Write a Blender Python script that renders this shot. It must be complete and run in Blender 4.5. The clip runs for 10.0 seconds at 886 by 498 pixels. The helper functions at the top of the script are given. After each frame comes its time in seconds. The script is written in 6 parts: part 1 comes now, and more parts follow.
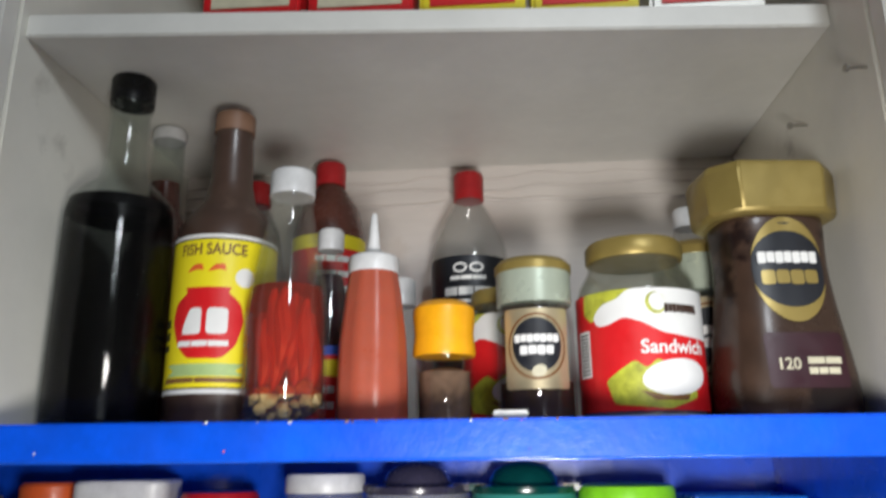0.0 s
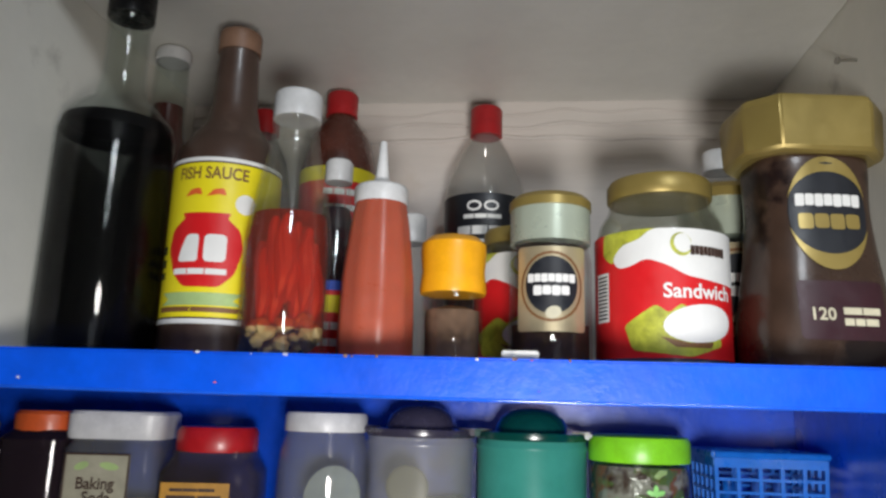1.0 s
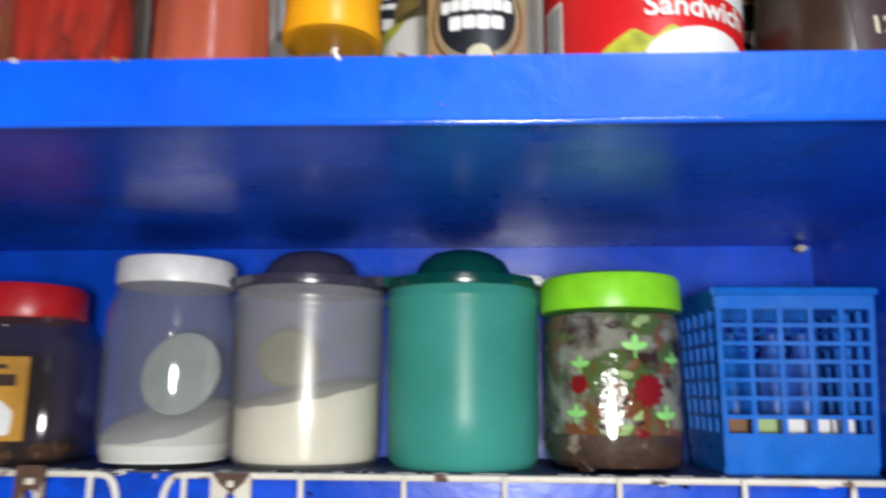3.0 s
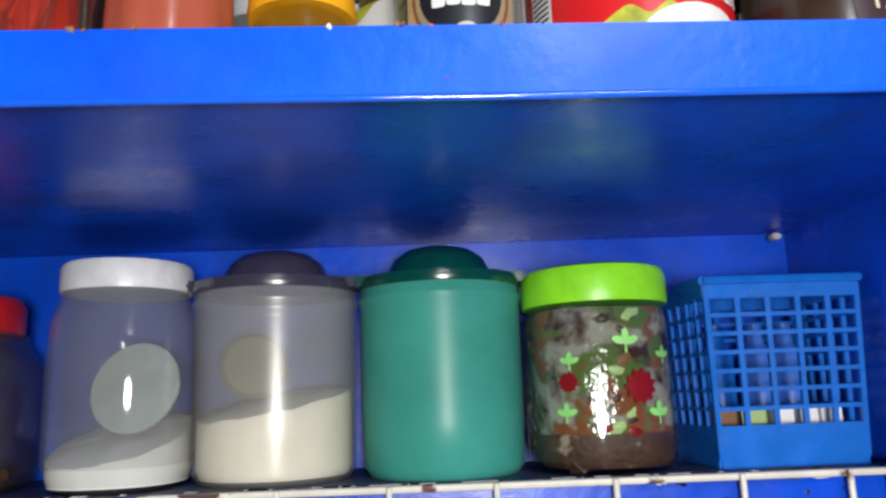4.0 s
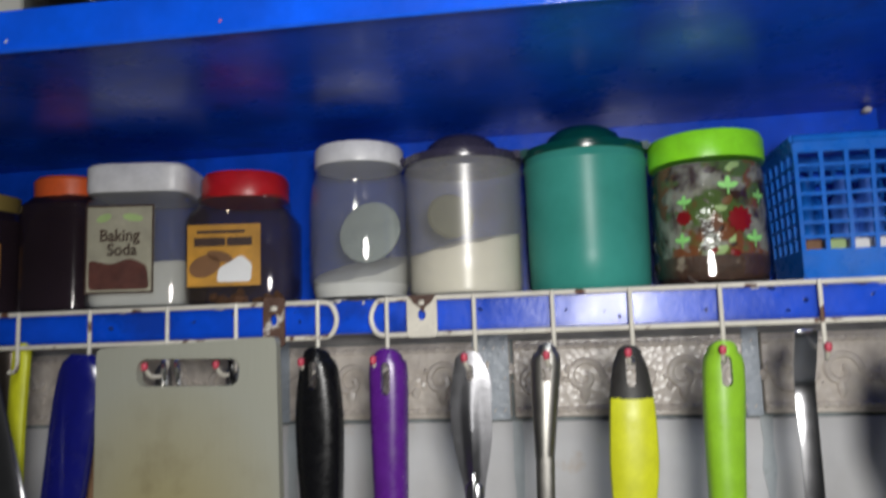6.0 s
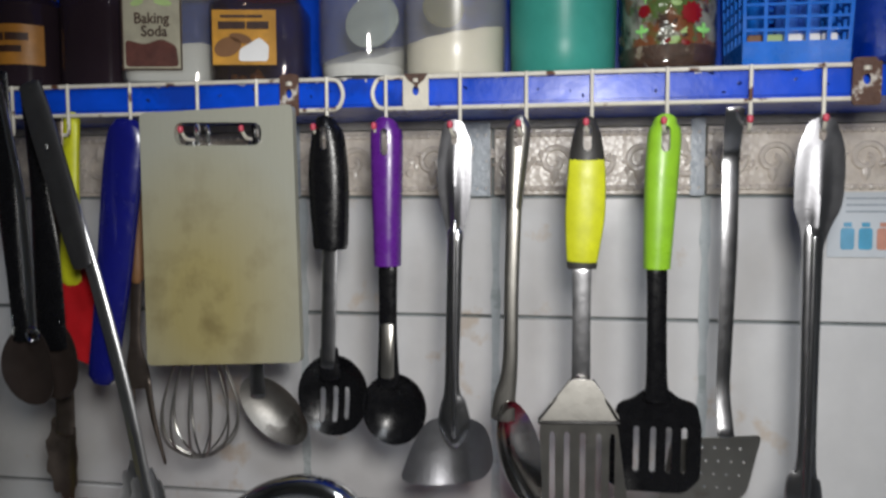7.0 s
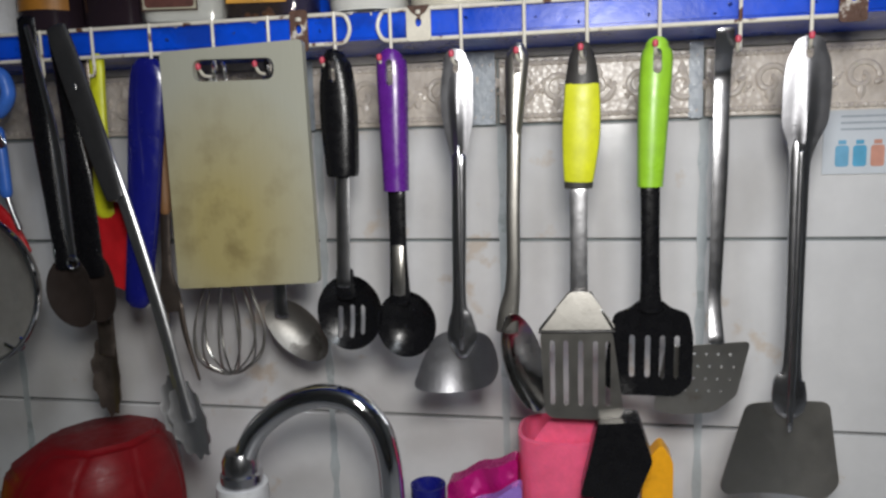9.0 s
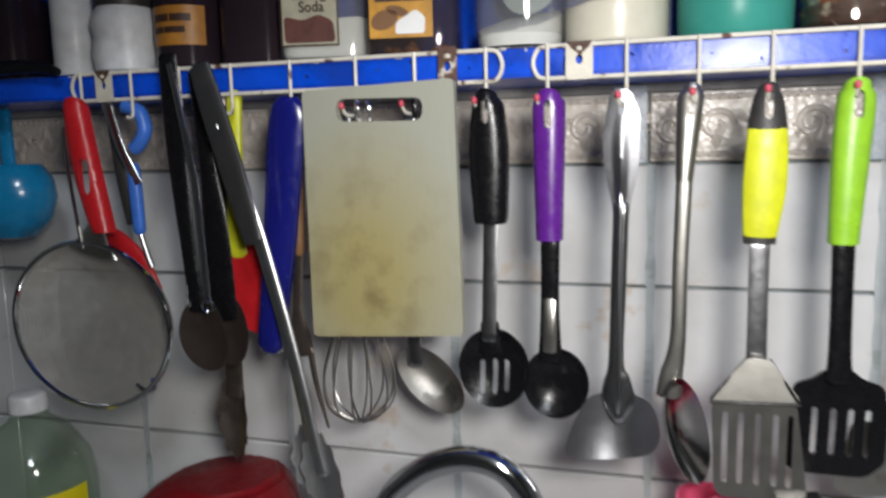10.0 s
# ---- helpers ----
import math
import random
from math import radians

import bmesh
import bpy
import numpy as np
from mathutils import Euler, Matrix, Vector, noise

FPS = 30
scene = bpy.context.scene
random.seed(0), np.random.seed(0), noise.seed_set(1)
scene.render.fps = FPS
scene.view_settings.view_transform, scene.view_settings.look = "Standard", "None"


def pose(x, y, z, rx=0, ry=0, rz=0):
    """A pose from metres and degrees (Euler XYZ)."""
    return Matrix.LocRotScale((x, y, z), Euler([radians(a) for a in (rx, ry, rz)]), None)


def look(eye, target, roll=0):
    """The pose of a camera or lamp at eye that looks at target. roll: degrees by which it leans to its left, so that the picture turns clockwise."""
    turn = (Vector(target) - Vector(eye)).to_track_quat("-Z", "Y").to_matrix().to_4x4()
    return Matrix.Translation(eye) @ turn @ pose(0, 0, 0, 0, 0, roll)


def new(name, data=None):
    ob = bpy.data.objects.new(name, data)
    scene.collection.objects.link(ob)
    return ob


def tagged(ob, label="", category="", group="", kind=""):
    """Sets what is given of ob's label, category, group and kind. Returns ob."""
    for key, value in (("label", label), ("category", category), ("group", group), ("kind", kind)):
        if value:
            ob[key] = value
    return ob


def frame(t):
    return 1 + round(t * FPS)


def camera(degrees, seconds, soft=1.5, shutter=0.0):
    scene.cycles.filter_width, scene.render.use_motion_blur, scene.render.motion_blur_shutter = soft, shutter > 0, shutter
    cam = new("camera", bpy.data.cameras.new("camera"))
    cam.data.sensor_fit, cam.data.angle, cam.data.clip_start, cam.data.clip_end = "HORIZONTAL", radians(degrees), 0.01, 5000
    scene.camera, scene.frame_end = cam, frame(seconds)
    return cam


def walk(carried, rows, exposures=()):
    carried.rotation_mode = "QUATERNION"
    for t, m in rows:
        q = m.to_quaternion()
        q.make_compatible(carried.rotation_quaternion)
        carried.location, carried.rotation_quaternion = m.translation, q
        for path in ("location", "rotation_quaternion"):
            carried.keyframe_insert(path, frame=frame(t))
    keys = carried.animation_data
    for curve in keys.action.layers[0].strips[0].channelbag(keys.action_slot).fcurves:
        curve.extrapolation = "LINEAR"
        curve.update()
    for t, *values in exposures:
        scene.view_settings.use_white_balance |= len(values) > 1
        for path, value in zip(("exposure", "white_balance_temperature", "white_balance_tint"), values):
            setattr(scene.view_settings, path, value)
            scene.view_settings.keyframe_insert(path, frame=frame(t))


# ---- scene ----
cam = camera(61.1, 10.0, soft=2.6, shutter=0.5)
PATH = [
    (0, (0.055, -0.014, 1.549), (-0.102, 1.907, 2.082), -0.6),
    (0.5, (0.05, -0.016, 1.537), (-0.161, 1.926, 1.966), 1.0),
    (1, (0.057, 0.023, 1.543), (-0.15, 1.969, 1.955), 1.7),
    (1.5, (0.093, 0.075, 1.552), (-0.226, 1.995, 2.012), 3.1),
    (2, (0.09, 0.134, 1.503), (-0.236, 2.072, 1.871), 2.3),
    (2.5, (0.07, 0.175, 1.476), (-0.215, 2.117, 1.859), 2.0),
    (3, (0.083, 0.221, 1.46), (-0.04, 2.182, 1.833), 0.3),
    (3.2, (0.079, 0.233, 1.457), (0.07, 2.194, 1.847), -0.6),
    (4.3, (0.046, 0.245, 1.461), (0.097, 2.211, 1.828), -2.1),
    (4.5, (0.038, 0.228, 1.459), (0.063, 2.197, 1.809), -1.5),
    (5, (0.063, 0.165, 1.445), (-0.015, 2.142, 1.735), -0.2),
    (5.2, (0.072, 0.14, 1.444), (-0.099, 2.114, 1.718), -0.3),
    (6.3, (0.042, 0.084, 1.362), (-0.283, 2.049, 1.555), -1.9),
    (6.5, (0.046, 0.059, 1.35), (-0.287, 2.037, 1.369), -1.9),
    (7, (0.068, 0.011, 1.32), (-0.246, 1.981, 1.179), -0.2),
    (7.5, (0.089, -0.017, 1.305), (-0.276, 1.94, 1.109), -0.7),
    (8, (0.093, -0.023, 1.302), (-0.297, 1.924, 1.061), -0.9),
    (8.5, (0.091, -0.028, 1.299), (-0.32, 1.912, 1.047), -1.4),
    (9, (0.092, -0.026, 1.307), (-0.292, 1.915, 1.016), -1.7),
    (9.5, (0.061, -0.026, 1.317), (-0.445, 1.886, 1.019), -1.5),
    (10, (0.017, 0.008, 1.341), (-0.552, 1.906, 1.067), -1.4),
]
EXPOSURES = [(0, -0.03), (0.5, -0.16), (1.0, -0.2), (2.0, -0.35), (2.5, -0.28), (3.0, -0.03), (4.3, -0.13), (5.0, -0.55), (5.2, -0.6), (6.5, -0.4), (7.0, -0.38), (7.5, -0.36), (8.5, -0.28), (9.5, -0.24), (10.0, 0.1)]
walk(cam, [(t, look(eye, target, roll)) for t, eye, target, roll in PATH], EXPOSURES)

# ---- light: a phone torch held beside the lens, an added ceiling fill, and a dim room ----
world = bpy.data.worlds.new("room_air")
world.use_nodes = True
world.node_tree.nodes["Background"].inputs[0].default_value = (0.75, 0.85, 1.0, 1)
world.node_tree.nodes["Background"].inputs[1].default_value = 0.05
scene.world = world


def lamp(name, kind, m, power, size, colour=(1, 1, 1)):
    data = bpy.data.lights.new(name, kind)
    data.energy, data.color = power, colour
    if kind == "AREA":
        data.shape, data.size = "DISK", size
    else:
        data.shadow_soft_size = size
    ob = new(name, data)
    ob.matrix_world = m
    return ob


torch = lamp("torch", "SPOT", look((0.12, -0.03, 1.425), (0.09, 0.6, 1.34)), 20.0, 0.06, (1.0, 0.98, 0.95))
torch.data.spot_size, torch.data.spot_blend = radians(122), 1.0
# added fill lamp, no known source: lifts the room and the steel highlights
lamp("ceiling_fill", "AREA", look((0.5, -0.75, 2.28), (0.1, 0.5, 1.3)), 9.0, 0.3, (0.86, 0.93, 1.0))


# ---- materials ----
def tree(name):
    m = bpy.data.materials.new(name)
    m.use_nodes = True
    t = m.node_tree
    return m, t, t.nodes, t.links, t.nodes["Principled BSDF"]


def noisy(t, scale, detail=4.0, stretch=(1, 1, 1), rough=0.6):
    c = t.nodes.new("ShaderNodeTexCoord")
    mp = t.nodes.new("ShaderNodeMapping")
    mp.inputs["Scale"].default_value = stretch
    n = t.nodes.new("ShaderNodeTexNoise")
    n.inputs["Scale"].default_value, n.inputs["Detail"].default_value, n.inputs["Roughness"].default_value = scale, detail, rough
    t.links.new(c.outputs["Object"], mp.inputs[0])
    t.links.new(mp.outputs[0], n.inputs["Vector"])
    return n.outputs["Fac"]


def ramp(t, fac, a, b, ca, cb):
    r = t.nodes.new("ShaderNodeValToRGB")
    r.color_ramp.elements[0].position, r.color_ramp.elements[1].position = a, b
    r.color_ramp.elements[0].color, r.color_ramp.elements[1].color = (*ca, 1), (*cb, 1)
    t.links.new(fac, r.inputs[0])
    return r.outputs[0]


def mixed(t, fac, a, b):
    m = t.nodes.new("ShaderNodeMix")
    m.data_type = "RGBA"
    for socket, v in ((m.inputs[0], fac), (m.inputs[6], a), (m.inputs[7], b)):
        if hasattr(v, "links"):
            t.links.new(v, socket)
        else:
            socket.default_value = v if isinstance(v, float) else (*v, 1)
    return m.outputs[2]


def surface(name, col, rough=0.5, metal=0.0, var=0.18, scale=60, bump=0.0, bscale=300, stain=None, amount=0.62, sscale=12, coat=0.0, stretch=(1, 1, 1), sub=0.0, trans=0.0, spec=0.5):
    """A solid surface: two scales of variation, optional stains, fine relief."""
    m, t, nodes, links, p = tree(name)
    dark = tuple(c * (1 - var) for c in col)
    lite = tuple(min(1.0, c * (1 + var * 0.6)) for c in col)
    out = ramp(t, noisy(t, scale, 5, stretch), 0.3, 0.7, dark, lite)
    out = mixed(t, ramp(t, noisy(t, scale * 7, 3, stretch), 0.35, 0.75, (0, 0, 0), (0.35, 0.35, 0.35)), out, dark)
    if stain:
        out = mixed(t, ramp(t, noisy(t, sscale, 7), amount, amount + 0.06, (0, 0, 0), (1, 1, 1)), out, stain)
    links.new(out, p.inputs["Base Color"])
    links.new(ramp(t, noisy(t, scale * 1.7, 4), 0.3, 0.7, (max(0.02, rough - (0.02 if metal > 0.8 else 0.08)),) * 3, (min(1, rough + (0.03 if metal > 0.8 else 0.1)),) * 3), p.inputs["Roughness"])
    p.inputs["Metallic"].default_value = metal
    p.inputs["Specular IOR Level"].default_value = spec
    p.inputs["Coat Weight"].default_value = coat
    p.inputs["Coat Roughness"].default_value = 0.12
    if sub:
        p.inputs["Subsurface Weight"].default_value = sub
        p.inputs["Subsurface Scale"].default_value = 0.004
    p.inputs["Transmission Weight"].default_value = trans
    if bump:
        b = nodes.new("ShaderNodeBump")
        b.inputs["Strength"].default_value, b.inputs["Distance"].default_value = bump, 0.002
        links.new(noisy(t, bscale, 5, stretch), b.inputs["Height"])
        links.new(b.outputs[0], p.inputs["Normal"])
    return m


def clear(name, tint, gloss=0.04, body=None, cover=0.0, sheen=0.035):
    """Thin glass or clear plastic: light passes straight through, with a mirror sheen; cover: how much of it is a milky body."""
    m, t, nodes, links, p = tree(name)
    nodes.remove(p)
    tr = nodes.new("ShaderNodeBsdfTransparent")
    tr.inputs[0].default_value = (*tint, 1)
    gl = nodes.new("ShaderNodeBsdfGlossy")
    gl.inputs["Roughness"].default_value = gloss
    lw = nodes.new("ShaderNodeLayerWeight")
    lw.inputs[0].default_value = 0.5
    pw = nodes.new("ShaderNodeMath")
    pw.operation = "POWER"
    pw.inputs[1].default_value = 4.0
    links.new(lw.outputs["Facing"], pw.inputs[0])
    fr = nodes.new("ShaderNodeMath")
    fr.operation = "MULTIPLY_ADD"
    fr.inputs[1].default_value, fr.inputs[2].default_value = 0.45, sheen
    links.new(pw.outputs[0], fr.inputs[0])
    last = tr.outputs[0]
    if cover:
        d = nodes.new("ShaderNodeBsdfDiffuse")
        tl = nodes.new("ShaderNodeBsdfTranslucent")
        d.inputs[0].default_value = tl.inputs[0].default_value = (*body, 1)
        half = nodes.new("ShaderNodeMixShader")
        half.inputs[0].default_value = 0.35
        links.new(d.outputs[0], half.inputs[1])
        links.new(tl.outputs[0], half.inputs[2])
        mx = nodes.new("ShaderNodeMixShader")
        links.new(ramp(t, noisy(t, 25, 5), 0.3, 0.7, (cover * 0.85,) * 3, (min(1, cover * 1.15),) * 3), mx.inputs[0])
        links.new(last, mx.inputs[1])
        links.new(half.outputs[0], mx.inputs[2])
        last = mx.outputs[0]
    mx = nodes.new("ShaderNodeMixShader")
    links.new(fr.outputs[0], mx.inputs[0])
    links.new(last, mx.inputs[1])
    links.new(gl.outputs[0], mx.inputs[2])
    links.new(mx.outputs[0], nodes["Material Output"].inputs[0])
    return m


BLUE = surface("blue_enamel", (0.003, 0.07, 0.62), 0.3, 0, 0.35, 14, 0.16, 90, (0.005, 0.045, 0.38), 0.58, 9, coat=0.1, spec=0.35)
# same enamel for the front edge: torchlight put into a brighter blue, plus chips
BLUE_LIT = surface("blue_enamel_lit", (0.003, 0.1, 0.82), 0.36, 0, 0.3, 16, 0.2, 110, (0.3, 0.16, 0.1), 0.76, 40, coat=0.05, spec=0.3)
CREAM = surface("cream_paint", (0.86, 0.84, 0.76), 0.45, 0, 0.08, 9, 0.12, 160, (0.6, 0.58, 0.52), 0.66, 7)
WHITE_PANEL = surface("white_panel", (0.84, 0.825, 0.77), 0.4, 0, 0.08, 12, 0.08, 200)
PLY = surface("whitewashed_plywood", (0.8, 0.74, 0.69), 0.6, 0, 0.07, 8, 0.3, 40, (0.7, 0.63, 0.57), 0.6, 6, stretch=(0.5, 1, 5))
TILE = surface("white_glazed_tile", (0.715, 0.712, 0.712), 0.14, 0, 0.1, 11, 0.05, 30, (0.62, 0.55, 0.48), 0.61, 13, coat=0.4)
GROUT = surface("grey_grout", (0.3, 0.34, 0.35), 0.85, 0, 0.3, 50, 0.4, 400, (0.12, 0.13, 0.12), 0.62, 20)
CEMENT = surface("cement_strip", (0.42, 0.4, 0.38), 0.8, 0, 0.25, 40, 0.4, 250)
PATCH = surface("grey_patch", (0.42, 0.47, 0.52), 0.25, 0, 0.2, 40, 0.5, 150)
WIRE = surface("cream_coated_wire", (0.72, 0.68, 0.58), 0.4, 0, 0.15, 60, 0.1, 400, (0.12, 0.05, 0.025), 0.6, 55)
RUST_DARK = surface("dark_rust", (0.12, 0.06, 0.04), 0.6, 0.1, 0.4, 60, 0.4, 300, (0.6, 0.56, 0.5), 0.54, 60)
RUST = surface("rusty_bracket", (0.66, 0.62, 0.52), 0.55, 0.1, 0.2, 60, 0.3, 300, (0.1, 0.035, 0.015), 0.66, 60)
PINK_TIP = surface("pink_rubber", (0.55, 0.06, 0.1), 0.45)
STEEL = surface("polished_steel", (0.58, 0.58, 0.6), 0.22, 1.0, 0.08, 60, 0.04, 250)
SATIN = surface("satin_steel", (0.36, 0.36, 0.38), 0.36, 1.0, 0.1, 60, 0.04, 300)
MESH_WIRE = surface("grey_mesh_wire", (0.5, 0.48, 0.44), 0.4, 0.6, 0.15, 60)
BRIGHT_STEEL = surface("brushed_steel", (0.66, 0.66, 0.67), 0.32, 1.0, 0.05, 60, 0.03, 500)
STEEL_DULL = surface("dull_steel", (0.45, 0.435, 0.4), 0.34, 1.0, 0.1, 40, 0.05, 400, (0.36, 0.33, 0.29), 0.62, 14)
DARK_STEEL = surface("dark_steel", (0.42, 0.41, 0.4), 0.16, 1.0, 0.15, 50, 0.05, 200)
SPOON_STEEL = surface("scoured_steel", (0.34, 0.33, 0.31), 0.5, 1.0, 0.2, 40, 0.08, 400, (0.16, 0.15, 0.14), 0.55, 18)
GUNMETAL = surface("dark_grey_metal", (0.14, 0.14, 0.145), 0.3, 0.85, 0.15, 50, 0.05, 300)
AGED_STEEL = surface("aged_brown_steel", (0.16, 0.13, 0.11), 0.34, 0.8, 0.3, 50, 0.1, 300)
CHROME = surface("chrome", (0.7, 0.71, 0.73), 0.08, 1.0, 0.05, 60)
BLACK = surface("black_nylon", (0.006, 0.006, 0.007), 0.26, 0, 0.15, 80, 0.03, 600, spec=0.28)
DARKGREY = surface("dark_grey_plastic", (0.035, 0.033, 0.031), 0.45, 0, 0.2, 80, spec=0.35)
PURPLE = surface("purple_plastic", (0.105, 0.015, 0.23), 0.28)
YELLOW = surface("yellow_rubber", (0.64, 0.66, 0.02), 0.45)
LIME = surface("lime_plastic", (0.28, 0.55, 0.03), 0.34)
LIME_LID = surface("lime_lid", (0.27, 0.78, 0.02), 0.35)
RED = surface("red_plastic", (0.5, 0.013, 0.018), 0.34)
RED_DEEP = surface("deep_red_plastic", (0.22, 0.006, 0.01), 0.42, spec=0.25)
NAVY = surface("navy_plastic", (0.008, 0.01, 0.15), 0.2, spec=0.45)
BLUE_TOOL = surface("sky_blue_plastic", (0.05, 0.17, 0.62), 0.35)
TEAL = surface("teal_plastic", (0.01, 0.22, 0.45), 0.22, coat=0.3)
WOOD = surface("handle_wood", (0.24, 0.12, 0.05), 0.55, 0, 0.3, 60, 0.2, 300, stretch=(4, 4, 0.6))
BROWN_NYLON = surface("brown_nylon", (0.03, 0.022, 0.019), 0.4, 0, 0.2, 60, spec=0.3)
BOARD, tt, nn, ll, pp = tree("worn_white_polythene")
gr = nn.new("ShaderNodeTexGradient")
gr.gradient_type = "SPHERICAL"
co, mp = nn.new("ShaderNodeTexCoord"), nn.new("ShaderNodeMapping")
mp.inputs["Location"].default_value, mp.inputs["Scale"].default_value = (0.15, 0, 1.0), (9.5, 1, 7.0)
ll.new(co.outputs["Object"], mp.inputs[0])
ll.new(mp.outputs[0], gr.inputs[0])
worn = ramp(tt, gr.outputs["Fac"], 0.0, 0.75, (0.335, 0.335, 0.275), (0.33, 0.28, 0.12))
blot = nn.new("ShaderNodeMath")
blot.operation = "MULTIPLY"
ll.new(ramp(tt, noisy(tt, 26, 6), 0.47, 0.66, (0, 0, 0), (0.6, 0.6, 0.6)), blot.inputs[0])
ll.new(gr.outputs["Fac"], blot.inputs[1])
ll.new(mixed(tt, blot.outputs[0], worn, (0.12, 0.085, 0.03)), pp.inputs["Base Color"])
pp.inputs["Roughness"].default_value = 0.5
bp = nn.new("ShaderNodeBump")
bp.inputs["Strength"].default_value, bp.inputs["Distance"].default_value = 0.25, 0.001
ll.new(noisy(tt, 220, 4, (1, 1, 0.15)), bp.inputs["Height"])
ll.new(bp.outputs[0], pp.inputs["Normal"])
BRISTLE = surface("pale_bristle", (0.7, 0.7, 0.66), 0.7)
WHITE_LID = surface("white_lid", (0.74, 0.74, 0.74), 0.35)
WHITE_PLASTIC = surface("white_plastic", (0.7, 0.71, 0.72), 0.4)
ORANGE = surface("orange_lid", (0.95, 0.42, 0.01), 0.34)
ORANGE_RED = surface("orange_red_lid", (0.8, 0.13, 0.03), 0.4)
GOLD = surface("gold_lid", (0.35, 0.26, 0.075), 0.36, 0.4, 0.12, 30)
GOLD_GREEN = surface("pale_gold_band", (0.46, 0.52, 0.42), 0.3, 0.25, 0.1, 30)
GOLD_LABEL = surface("gold_foil_label", (0.52, 0.44, 0.28), 0.35, 0.55, 0.12, 40)
INK = surface("black_print", (0.012, 0.014, 0.02), 0.4)
PAPER = surface("white_print", (0.8, 0.8, 0.78), 0.5, 0, 0.05)
YELLOW_PRINT = surface("yellow_print", (0.85, 0.72, 0.015), 0.42, 0, 0.06)
RED_PRINT = surface("red_print", (0.66, 0.012, 0.016), 0.4, 0, 0.08)
GREEN_PRINT = surface("green_print", (0.4, 0.55, 0.22), 0.45)
LETTUCE = surface("leaf_print", (0.5, 0.52, 0.05), 0.45, 0, 0.4, 120)
BROWN_PRINT = surface("brown_print", (0.2, 0.09, 0.03), 0.5)
BLUE_PRINT = surface("blue_print", (0.02, 0.08, 0.5), 0.45)
CREAM_PRINT = surface("cream_print", (0.62, 0.58, 0.42), 0.5, 0, 0.2, 60)
DARK_PRINT = surface("dark_brown_print", (0.05, 0.022, 0.014), 0.5, 0, 0.4, 90)
AMBER_PRINT = surface("amber_print", (0.42, 0.18, 0.025), 0.45, 0, 0.3, 50)
PURPLE_PRINT = surface("plum_print", (0.035, 0.008, 0.014), 0.4)
DUSTY_BROWN = surface("dusty_brown_glass", (0.062, 0.034, 0.024), 0.42, 0, 0.25, 25, 0.05, 300, (0.085, 0.052, 0.038), 0.55, 14, coat=0.2)
BROWN_SAUCE = surface("brown_plastic_bottle", (0.1, 0.025, 0.015), 0.25, coat=0.3)
TAN_CAP = surface("tan_cap", (0.24, 0.13, 0.08), 0.5)
SOY = surface("dark_soy", (0.002, 0.0015, 0.002), 0.6, spec=0.1)
VINEGAR = surface("dark_red_vinegar", (0.05, 0.008, 0.005), 0.2)
CHILI = surface("red_chili", (0.72, 0.05, 0.015), 0.4)
BRINE = clear("red_brine", (1.0, 0.45, 0.3), 0.1, (0.55, 0.04, 0.012), 0.35, 0.0)
FLUTED_GLASS = clear("fluted_glass", (0.96, 0.97, 0.96), 0.05, (0.5, 0.5, 0.45), 0.03, 0.06)
MIXED_SWEETS, tt, nn, ll, pp = tree("mixed_sweets")
ll.new(mixed(tt, ramp(tt, noisy(tt, 38, 3), 0.48, 0.53, (0, 0, 0), (1, 1, 1)), ramp(tt, noisy(tt, 60, 4), 0.42, 0.58, (0.05, 0.025, 0.018), (0.3, 0.29, 0.24)), ramp(tt, noisy(tt, 45, 2), 0.47, 0.55, (0.09, 0.14, 0.04), (0.2, 0.07, 0.03))), pp.inputs["Base Color"])
pp.inputs["Roughness"].default_value = 0.16
bp = nn.new("ShaderNodeBump")
bp.inputs["Strength"].default_value, bp.inputs["Distance"].default_value = 0.6, 0.003
ll.new(noisy(tt, 75, 3), bp.inputs["Height"])
ll.new(bp.outputs[0], pp.inputs["Normal"])
GARLIC = surface("garlic", (0.72, 0.5, 0.2), 0.5)
KETCHUP = surface("orange_red_sauce_bottle", (0.42, 0.09, 0.05), 0.34, sub=0.2, var=0.08)
COFFEE = surface("instant_coffee", (0.05, 0.02, 0.012), 0.8, 0, 0.5, 300, 0.8, 900)
COFFEE_DUST = surface("coffee_dusted_glass", (0.06, 0.034, 0.023), 0.3, 0, 0.45, 14, 0, 300, (0.014, 0.007, 0.006), 0.54, 16, coat=0.15, spec=0.3)
PEPPER = surface("ground_spice", (0.2, 0.11, 0.07), 0.85, 0, 0.4, 200, 0.5, 900)
COLA = surface("cola_liquid", (0.06, 0.012, 0.006), 0.15)
SALT = surface("white_salt", (0.74, 0.74, 0.7), 0.8, 0, 0.05, 60, 0.3, 900)
SUGAR = surface("sugar", (0.9, 0.87, 0.77), 0.8, 0, 0.08, 80, 0.4, 900)
GLASS = clear("clear_glass", (0.965, 0.98, 0.97), 0.04)
BOTTLE_GLASS = clear("bottle_glass", (0.94, 0.955, 0.945), 0.05, sheen=0.02)
JAR_GLASS = clear("dull_jar_glass", (0.94, 0.945, 0.91), 0.06, (0.4, 0.41, 0.33), 0.1, 0.06)
PLASTIC = clear("clear_plastic", (0.97, 0.97, 0.96), 0.06, (0.55, 0.56, 0.56), 0.12)
FROST = clear("milky_plastic", (0.99, 0.985, 0.965), 0.26, (0.75, 0.74, 0.68), 0.17, 0.03)
TEAL_CAN = clear("green_plastic", (0.4, 0.8, 0.7), 0.34, (0.09, 0.5, 0.42), 0.75, 0.02)
